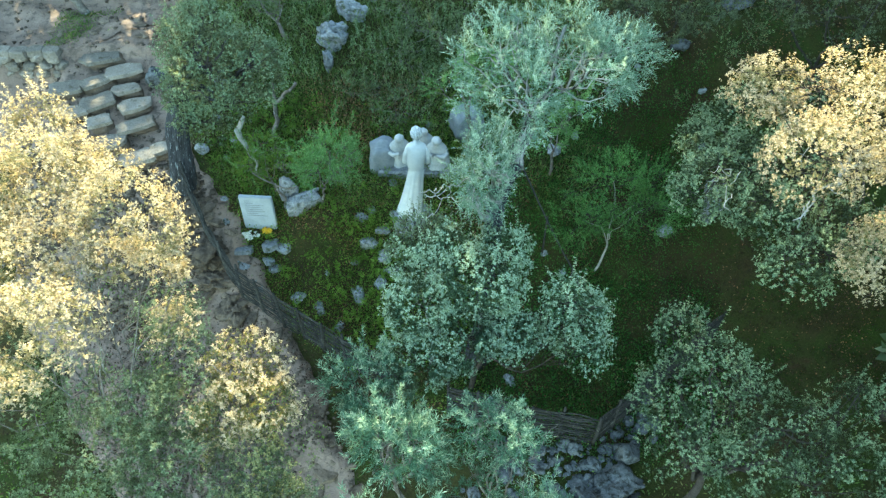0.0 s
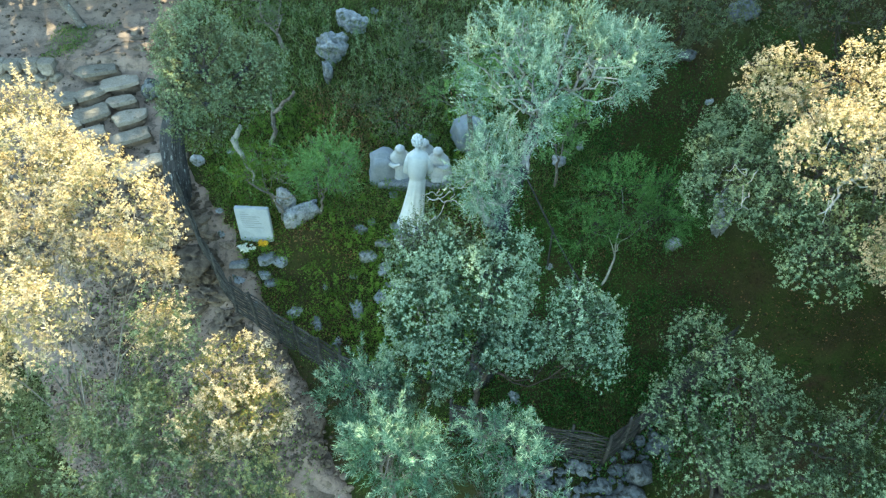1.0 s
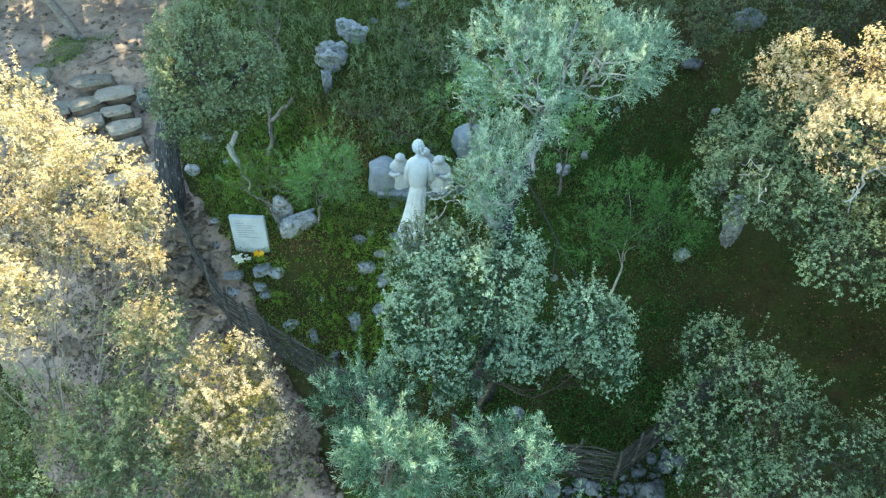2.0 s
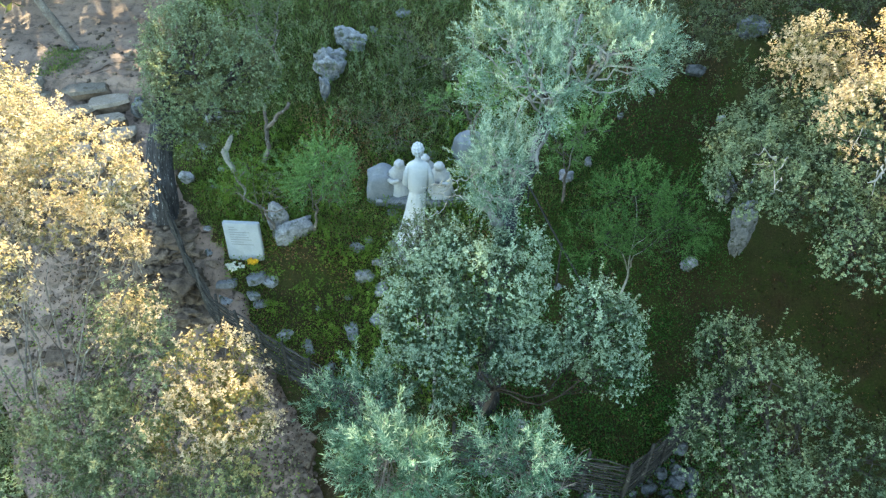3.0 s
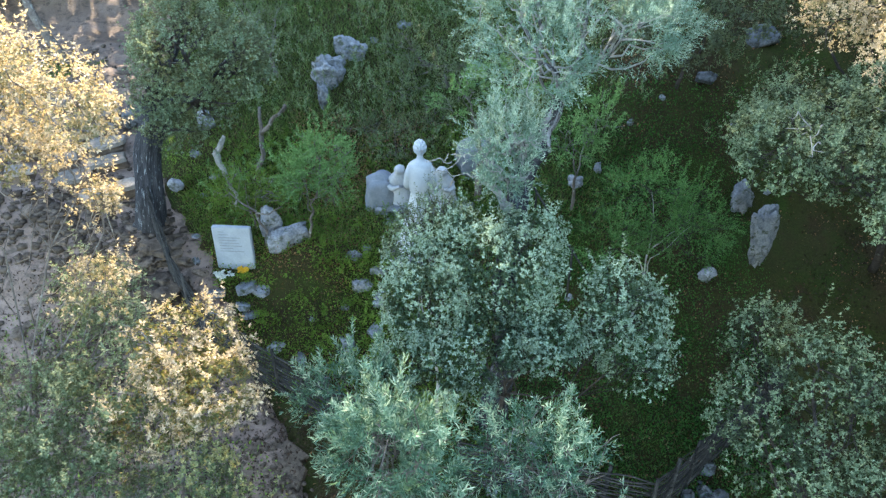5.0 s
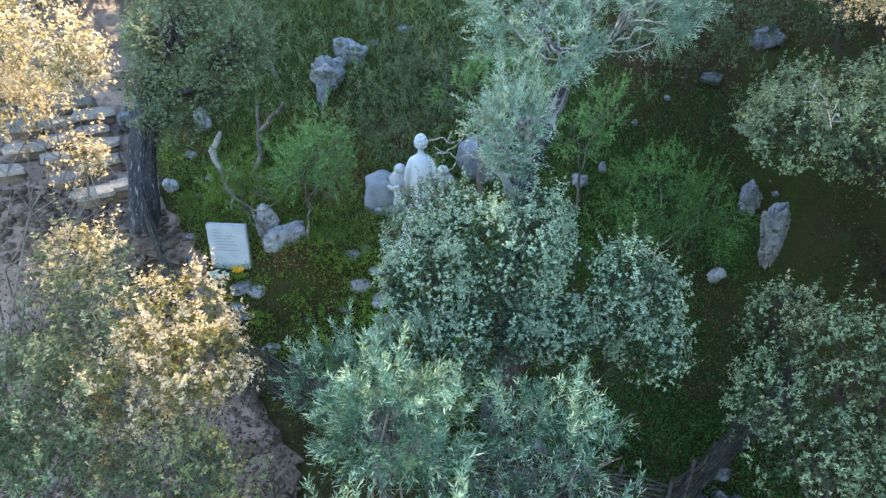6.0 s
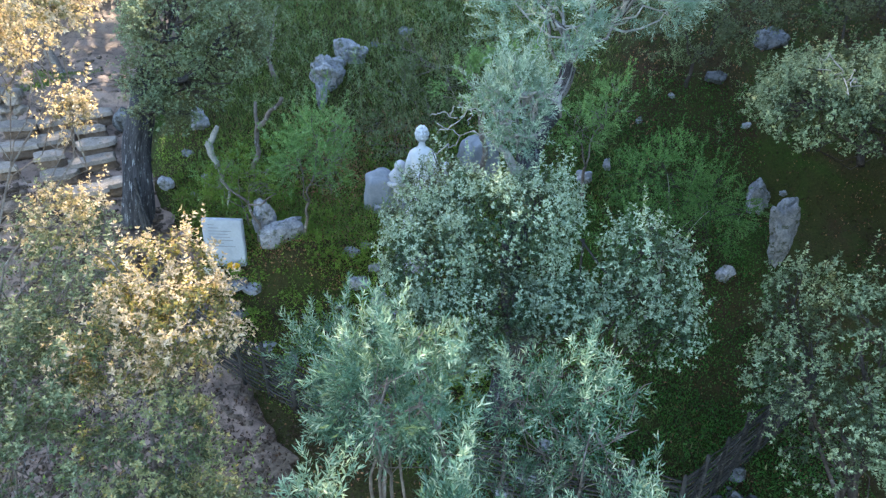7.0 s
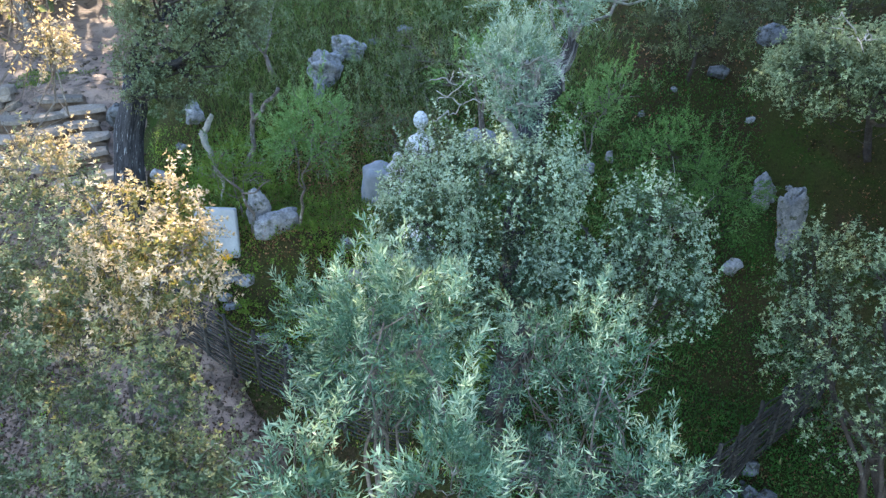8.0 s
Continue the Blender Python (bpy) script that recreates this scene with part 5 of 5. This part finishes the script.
# ---- steps, wall and stones of the path ----
steps = thing("stone_steps", (0, 0, 0), "worn beige stone steps climbing beside the fence", "steps")
step_shapes = [slab_mesh("step_stone", 1.0, 0.50, 0.09, 80 + i, 12, 0.014, 0.15) for i in range(5)]
for me in step_shapes:
    me.materials.append(STEP_STONE)
riser_shapes = [rock_mesh("riser_stone", 0.5, 0.22, 0.15, 130 + i, 3, 0.15, square=0.75) for i in range(4)]
STEP_AT = [(-7.46, 13.42, 1.36, 0.9), (-6.92, 13.13, 1.24, 0.81), (-7.43, 12.77, 1.2, 0.75), (-7.98, 12.54, 1.2, 0.68), (-6.77, 12.64, 1.1, 0.58), (-7.26, 12.25, 1.06, 0.78), (-7.74, 11.93, 1.04, 0.69), (-6.51, 12.24, 0.98, 0.73), (-6.38, 11.74, 0.85, 0.8), (-7.82, 11.28, 0.89, 0.66), (-6.17, 10.93, 0.65, 0.76), (-5.79, 11.21, 0.67, 0.42), (-6.78, 11.26, 0.79, 0.63), (-7.12, 11.76, 0.93, 0.51)]
for i, (sx, sy, sz, width) in enumerate(STEP_AT):
    ob = part("step_stone", step_shapes[i % 5], STEP_STONE, steps)
    ob.location, ob.scale = (sx, sy, sz), (width * 0.93, 0.80 + 0.14 * math.sin(i * 2.7), 0.8)
    ob.rotation_euler = (0.05 * math.sin(i * 3), 0.05 * math.cos(i * 2), radians(22) + 0.12 * math.sin(i * 4))
    ob = part("riser_stone", riser_shapes[i % 4], RISER, steps)
    ob.location, ob.scale = (sx + 0.02, sy + 0.05, sz - 0.17), (width * 0.96, 0.95, 1.0)
    ob.rotation_euler = (0, 0, radians(22) + 0.12 * math.sin(i * 4))
wall_low = thing("low_stone_wall", (0, 0, 0), "low grey rubble wall with flat coping blocks beside the steps", "wall")
cap_shapes = [slab_mesh("coping_stone", 0.36, 0.30, 0.14, 90 + i, 9, 0.025, 0.08) for i in range(4)]
block_shapes = [rock_mesh("wall_stone", 0.17, 0.15, 0.11, 95 + i, 2, 0.2, square=0.6) for i in range(4)]
for me in cap_shapes + block_shapes:
    me.materials.append(STEP_STONE)
for i in range(12):
    wx = -8.45 - 0.35 * i
    ob = part("coping_stone", cap_shapes[i % 4], STEP_STONE, wall_low)
    ob.location, ob.rotation_euler = (wx, 13.38 + 0.03 * math.sin(i * 2), 1.58 + 0.015 * math.sin(i * 3)), (0, 0, 0.1 * math.sin(i * 5))
    for j in range(3):
        ob = part("wall_stone", block_shapes[(i + j) % 4], STEP_STONE, wall_low)
        ob.location, ob.rotation_euler = (wx + 0.12 * (j % 2), 13.32 + 0.02 * math.sin(i + j), 1.38 - 0.19 * j), (0, 0, 0.2 * math.sin(i * 3 + j))
rng = np.random.RandomState(5)
stone_shapes = [slab_mesh("path_stone", 1.0, 0.8, 0.25, 100 + i, 8, 0.05, 0.18) for i in range(6)]
lump_shapes = [rock_mesh("path_stone", 0.5, 0.42, 0.3, 110 + i, 2, 0.25, square=0.4) for i in range(6)]
for me in stone_shapes:
    me.materials.append(RUBBLE)
for me in lump_shapes:
    me.materials.append(RUBBLE)
k_line = np.arange(len(PATH_LINE))
for i in range(300):
    s = rng.uniform(6.3, 12.2) if i < 265 else rng.uniform(3.35, 4.05)
    cx, cy, half = np.interp(s, k_line, PATH_LINE[:, 0]), np.interp(s, k_line, PATH_LINE[:, 1]), np.interp(s, k_line, PATH_HALF)
    px, py = cx + (1 - 2 * rng.uniform(0, 1) ** 2.2 * 0.95) * half * 0.96, cy + rng.uniform(-0.4, 0.4)
    flag = i % 4 == 0 and i < 265
    ob = part("path_stone", (stone_shapes if flag else lump_shapes)[i % 6], STEP_STONE, path)
    sz = (rng.uniform(0.28, 0.6) if flag else rng.uniform(0.12, 0.38)) * (1.0 if py > 8 or flag else 0.7)
    ob.location = (px, py, float(path_z(px, py)[0]) + (0.03 if flag else 0.0) - (0.0 if py > 8 else 0.04))
    ob.rotation_euler, ob.scale = (rng.uniform(-0.12, 0.12) - 0.15, rng.uniform(-0.12, 0.12), rng.uniform(0, 6.3)), (sz, sz * rng.uniform(0.7, 1.0), sz * 0.6)
prng = np.random.RandomState(6)
cube = np.array([(x, y, z) for x in (-1, 1) for y in (-1, 1) for z in (-1, 1)], float)
cube_faces = np.array([(0, 1, 3, 2), (4, 6, 7, 5), (0, 4, 5, 1), (2, 3, 7, 6), (0, 2, 6, 4), (1, 5, 7, 3)])
count = 12000
ps = np.where(prng.uniform(0, 1, count) < 0.6, prng.uniform(5.6, 10.2, count), prng.uniform(2.8, 13.2, count))
pcx, pcy, ph = np.interp(ps, k_line, PATH_LINE[:, 0]), np.interp(ps, k_line, PATH_LINE[:, 1]), np.interp(ps, k_line, PATH_HALF)
pcx, pcy = pcx + prng.uniform(-0.95, 1.0, count) * ph, pcy + prng.uniform(-0.4, 0.4, count)
keep = (lumps(np.stack([pcx, pcy, pcx * 0], axis=1), 1.8, 12) > prng.uniform(-0.9, 0.3, count)) & ((pcy < 10.8) | (prng.uniform(0, 1, count) < 0.75))
pcx, pcy = pcx[keep], pcy[keep]
centre = np.stack([pcx, pcy, path_z(pcx, pcy) + 0.004], axis=1)
size = 0.012 + np.where(pcy < 8, 0.045, np.where(pcy < 11, 0.09, 0.05)) * prng.uniform(0, 1, len(pcx)) ** np.where(pcy < 11, 1.7, 3.0)
shape = cube[None] * prng.uniform(0.5, 1.0, (len(pcx), 8, 3)) * size[:, None, None] * np.array((1, 0.85, 0.5))
turn = prng.uniform(0, 6.3, len(pcx))
co, si = np.cos(turn)[:, None], np.sin(turn)[:, None]
verts = np.stack([shape[:, :, 0] * co - shape[:, :, 1] * si, shape[:, :, 0] * si + shape[:, :, 1] * co, shape[:, :, 2]], axis=2) + centre[:, None]
gravel = part("gravel", mesh_from("gravel", verts.reshape(-1, 3), (cube_faces[None] + 8 * np.arange(len(pcx))[:, None, None]).reshape(-1, 4)), RUBBLE)
tagged(gravel, "loose grey and beige pebbles on the footpath", "gravel", kind="stuff")
heap_shapes = [rock_mesh("stone", 0.5, 0.4, 0.3, 140 + i, 2, 0.5, square=0.75, cuts=7) for i in range(6)]
rubble = thing("rubble", (0, 0, 0), "heap of loose grey limestone rubble below the fence", "stones")
for i in range(220):
    px, py = rng.uniform(0.9, 3.9), 5.45 + rng.normal() * 0.22
    py += max(0, px - 2.7) * 0.8
    if i >= 165:
        px, py = rng.uniform(-0.2, 3.2), rng.uniform(4.0, 5.0)
    sz = 0.08 + 0.22 * rng.uniform(0, 1) ** 2.5
    ob = part("stone", heap_shapes[i % 6], DARK_STONE, rubble)
    ob.location, ob.rotation_euler, ob.scale = (px, py, ground_z(px, py) + 0.03), (rng.uniform(-0.3, 0.3), rng.uniform(-0.3, 0.3), rng.uniform(0, 6.3)), (sz, sz, sz)


# ---- low growth ----
def low_growth(name, n, box, length, width, lean, material, label, seed, patchy=0.0, clump=1.2, height=0.02, soft=1.2, on_path=False, fenced=False):
    rng = np.random.RandomState(seed)
    x, y = rng.uniform(box[0], box[1], n), rng.uniform(box[2], box[3], n)
    p = np.stack([x, y, np.zeros(n)], axis=1)
    keep = (lumps(p, clump, seed) > patchy + rng.uniform(-0.35, 0.35, n)) & ((path_gap(x, y) > rng.uniform(-0.12, 0.12, n)) | on_path)
    if fenced:
        keep &= y > np.interp(x, (-5.0, -3.9, -2.6, -0.6, 1.45, 2.6, 5.3), (10.1, 8.5, 7.7, 6.55, 5.9, 5.75, 8.0)) + rng.uniform(-0.2, 0.1, n)
    rim = np.minimum(np.minimum(x - box[0], box[1] - x), np.minimum(y - box[2], box[3] - y))
    keep &= rim > rng.uniform(0, 1, n) ** 2 * soft
    x, y = x[keep], y[keep]
    n = len(x)
    at = np.stack([x, y, (path_z(x, y) if on_path else terrain(x, y)) + rng.uniform(0, 1, n) ** 2 * height], axis=1)
    along = rng.normal(size=(n, 3)) * lean
    along[:, 2] = np.abs(along[:, 2]) + 0.5
    v, f = leaf_cards(at, along, length * rng.uniform(0.6, 1.6, n), width * rng.uniform(0.7, 1.4, n), rng)
    return tagged(part(name, mesh_from(name, v, f), material), label, name.replace("_", " "), kind="stuff")


low_growth("low_plants", 105000, (-5.4, 0.9, 5.4, 12.4), 0.030, 0.022, 1.0, CLOVER, "low bright green leafy plants covering the enclosure", 1, -0.5, 2.0, 0.12, 0.9, fenced=True)
low_growth("low_plants", 80000, (0.0, 5.6, 5.4, 12.6), 0.036, 0.022, 1.0, SHADY_WEED, "low green plants coloured dark for the shaded slope", 8, -0.7, 1.6, 0.10, 0.9)
low_growth("grass", 90000, (-5.5, 3.2, 9.8, 17.0), 0.15, 0.010, 0.7, GRASS, "tall green and dry grass on the bank", 2, -0.3, 1.1)
low_growth("grass", 40000, (-5.2, 3.6, 3.0, 10.5), 0.10, 0.010, 0.5, GRASS, "short green grass on the slope", 3, -0.1, 1.5, fenced=True)
low_growth("low_plants", 46000, (-12.0, 10.0, -5.0, 7.0), 0.07, 0.03, 0.9, GRASS, "low green plants at the foot of the slope", 4, -0.1, 1.2, 0.08, 5.0)
low_growth("moss", 6000, (-8.9, -7.5, 13.7, 15.3), 0.04, 0.02, 0.9, GRASS, "olive-brown moss and weeds round a tree foot on the path", 6, -0.3, 2.4, 0.03, 0.9, True)
low_growth("dry_leaves", 26000, (-5.2, 9.0, 5.6, 16.0), 0.038, 0.024, 2.5, DRY_LEAF, "brown dry leaves scattered on the soil", 5, -0.12, 1.4, 0.012)

low_growth("dry_leaves", 22000, (-5.0, 1.2, 7.2, 12.6), 0.034, 0.020, 2.6, DRY_LEAF, "reddish-brown dead leaves between the plants of the enclosure", 9, 0.0, 2.4, 0.07, 0.6, fenced=True)
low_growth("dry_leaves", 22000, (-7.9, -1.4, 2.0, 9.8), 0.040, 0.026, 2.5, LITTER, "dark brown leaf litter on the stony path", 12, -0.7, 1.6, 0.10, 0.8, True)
low_growth("weeds", 15000, (-7.4, -1.6, 2.2, 9.0), 0.05, 0.022, 0.9, CLOVER, "small green weeds sprouting between the path stones", 14, 0.06, 2.6, 0.10, 0.8, True)
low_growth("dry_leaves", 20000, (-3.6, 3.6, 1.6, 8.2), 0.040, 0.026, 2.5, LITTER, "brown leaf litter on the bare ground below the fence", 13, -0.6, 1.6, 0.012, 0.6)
low_growth("dry_leaves", 14000, (-3.0, -0.2, 9.4, 12.6), 0.036, 0.022, 2.2, DRY_LEAF, "rusty dead leaves and stalks under the shrub and the boulder", 15, 0.0, 1.8, 0.22, 0.5)
low_growth("dry_leaves", 24000, (1.9, 9.5, 6.5, 15.5), 0.042, 0.028, 2.5, LITTER, "brown leaf litter coloured dark for the shaded slope", 7, -0.45, 1.2, 0.012, 1.5)

rng = np.random.RandomState(31)
weeds = []
while len(weeds) < 210:
    wx, wyy = rng.uniform(-4.9, 0.6), rng.uniform(7.2, 12.2)
    if float(path_gap(np.array([wx]), np.array([wyy]))[0]) > 0.15 and not (-4.1 < wx < -3.0 and 9.1 < wyy < 10.0):
        r = rng.uniform(0.05, 0.17)
        weeds.append((wx, wyy, ground_z(wx, wyy) + r * 0.4, r * 1.3, r, r * 0.7))
(lv, lf), rank, _, _ = foliage(weeds, 260, 6, 0.040, 0.017, 78, leaders=2, leader=0.1, cluster=4, knot=0.05, gaps=0.0)
tagged(part("weeds", mesh_from("weeds", lv, lf), CLOVER), "leafy green weeds in clumps among the rocks", "weeds", kind="stuff")

# ---- trees of the bank, and added wood trees that shade the scene ----
tree("evergreen_oak_tree", (4.2, 12.4), [(3.7, 11.9, 3.2, 0.8, 0.7, 0.5), (4.7, 12.2, 3.3, 0.8, 0.7, 0.55)], DULL_LEAF, "twiggy dark evergreen oak in the shaded wood", seed=31, trunk_r=0.03, bark=DARK_BARK, density=130, gaps=0.3, length=0.05, width=0.026)
tree("evergreen_oak_tree", (7.4, 11.8), [(6.6, 11.0, 3.7, 0.9, 0.8, 0.7), (7.6, 11.4, 4.0, 1.0, 0.9, 0.8), (6.2, 11.9, 3.6, 0.8, 0.8, 0.6)], DULL_LEAF, "dull green evergreen oak at the edge of the wood", seed=32, trunk_r=0.05, bark=DARK_BARK, density=150)
tree("shrub", (-3.3, 13.4), [(-3.25, 13.2, 2.6, 0.6, 0.5, 0.55), (-3.9, 13.6, 2.7, 0.6, 0.5, 0.6)], DARK_LEAF, "dark green bush on the bank beside the path", "shrub", seed=33, trunk_r=0.04, density=140)
tree("shrub", (0.0, 13.2), [(-0.2, 13.0, 2.1, 0.7, 0.5, 0.4), (-0.9, 13.5, 2.3, 0.6, 0.4, 0.4), (0.7, 13.4, 2.4, 0.6, 0.5, 0.45)], DARK_LEAF, "low dark heath bush on the bank", "shrub", seed=34, trunk_r=0.03, density=140, limbs=False)
tree("evergreen_oak_tree", (-8.35, 15.2), [(-8.9, 15.6, 6.2, 1.2, 1.2, 0.9), (-8.0, 15.9, 6.4, 1.2, 1.2, 0.9)], DARK_LEAF, "evergreen oak with a pale trunk standing on the dirt path", seed=35, trunk_r=0.075, fork=(-8.75, 15.3, 4.6), density=60, bark=BARK)
rng = np.random.RandomState(8)
# Added trees, hardly seen: crest dips and bumps choose which crowns get sun.
for row, (wy, lift) in enumerate(((19.5, 0.0), (23.5, 0.6), (29.0, 1.0))):
    for i in range(18):
        wx, wyy = -28 + 1.2 * row + 2.5 * i + rng.uniform(-0.7, 0.7), wy + rng.uniform(-1, 1)
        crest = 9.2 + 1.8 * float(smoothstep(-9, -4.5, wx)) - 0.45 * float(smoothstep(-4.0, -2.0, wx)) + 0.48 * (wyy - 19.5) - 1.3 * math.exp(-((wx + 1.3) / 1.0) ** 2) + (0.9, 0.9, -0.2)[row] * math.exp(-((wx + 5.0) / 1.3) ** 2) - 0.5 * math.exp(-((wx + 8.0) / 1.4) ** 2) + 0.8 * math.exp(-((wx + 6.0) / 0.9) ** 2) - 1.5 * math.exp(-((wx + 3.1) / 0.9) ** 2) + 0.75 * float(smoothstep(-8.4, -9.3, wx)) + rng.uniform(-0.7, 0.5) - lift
        gz = ground_z(wx, wyy)
        r = rng.uniform(1.5, 2.0)
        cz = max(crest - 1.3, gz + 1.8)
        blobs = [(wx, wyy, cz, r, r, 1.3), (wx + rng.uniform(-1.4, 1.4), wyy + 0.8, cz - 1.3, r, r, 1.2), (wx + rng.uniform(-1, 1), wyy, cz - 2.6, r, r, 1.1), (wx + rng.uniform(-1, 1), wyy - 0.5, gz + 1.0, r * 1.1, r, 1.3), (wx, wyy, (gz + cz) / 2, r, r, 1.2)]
        tree("shading_tree", (wx, wyy), blobs, DARK_LEAF, "dark evergreen oak added up the hill to shade the crowns", seed=200 + row * 20 + i, trunk_r=0.09, density=(13, 3, 3)[row], per_twig=3, length=(0.3, 0.42, 0.42)[row], width=(0.19, 0.27, 0.27)[row], limbs=False, leaders=0, twiggy=0, cluster=1)

# Unseen trees added to block sky light and darken the right-hand slope.
for i, (wx, wyy) in enumerate(((9.6, 1.0), (9.4, 4.4), (9.8, 7.4), (8.0, -2.2), (11.4, 3.0), (12.0, 6.4), (11.6, 9.6), (11.2, 12.6), (10.6, 15.6), (14.5, 8.0), (14.2, 12.5), (14.6, 4.0))):
    gz, r = ground_z(wx, wyy), 1.7 + 0.2 * math.sin(i * 2.3)
    blobs = [(wx, wyy, gz + 8.6, r, r, 1.4), (wx + 0.5, wyy, gz + 6.8, r * 1.2, r * 1.2, 1.3), (wx + 0.7 * math.sin(i), wyy + 0.6, gz + 5.1, r * 1.2, r * 1.2, 1.2), (wx - 0.5 * math.cos(i), wyy, gz + 3.4, r, r, 1.1), (wx, wyy - 0.5, gz + 1.6, r * 1.1, r, 1.3)]
    tree("shading_tree", (wx, wyy), blobs, DARK_LEAF, "dark evergreen oak added out of view to block sky light", seed=270 + i, trunk_r=0.09, density=16, per_twig=3, length=0.28, width=0.16, limbs=False, leaders=0, twiggy=0, cluster=1)

BROOM = [(-1.0, 11.95, 1.05, 0.55, 0.36, 0.5), (-0.4, 12.35, 1.3, 0.5, 0.36, 0.5), (-1.65, 12.3, 1.2, 0.5, 0.36, 0.45), (-0.9, 12.9, 1.75, 0.55, 0.36, 0.45), (0.2, 12.9, 1.8, 0.5, 0.4, 0.45)]
for i, (bx, by, bz, *size) in enumerate(BROOM):
    tree("shrub", (bx, by), [(bx, by, bz, *size)], DARK_LEAF, "dense dark green broom bush on the bank behind the statues", "shrub", seed=400 + i, trunk_r=0.02, limbs=False, density=150, per_twig=10, spray=0.2, length=0.045, width=0.007, cluster=5, lift=1.0, leaders=9, leader=0.3, young=0.0)

tree("shrub", (2.1, 10.5), [(2.25, 10.1, 2.4, 0.42, 0.38, 0.4), (1.85, 9.95, 2.05, 0.4, 0.38, 0.4)], SHRUB_LEAF, "bright green shrub under the old olive", "shrub", seed=36, trunk_r=0.025, density=90, per_twig=11, spray=0.16, length=0.045, width=0.018)

rng = np.random.RandomState(21)
scrub = []
for _ in range(240):
    bx, by = rng.uniform(-4.6, 2.0 if rng.uniform() < 0.6 else 7.5), rng.uniform(11.7, 16.8)
    if bx < -3.4 and by < 12.6:
        continue
    r = rng.uniform(0.12, 0.46)
    scrub.append((bx, by, ground_z(bx, by) + r * 0.45, r * 1.2, r, r * 0.8))
(lv, lf), rank, _, _ = foliage(scrub, 48, 8, 0.050, 0.010, 77, leaders=2, leader=0.2, spray=0.16, cluster=4)
tagged(part("undergrowth", mesh_from("undergrowth", lv, lf), HEATH_LEAF), "dark green heathy undergrowth on the bank", "undergrowth", kind="stuff")
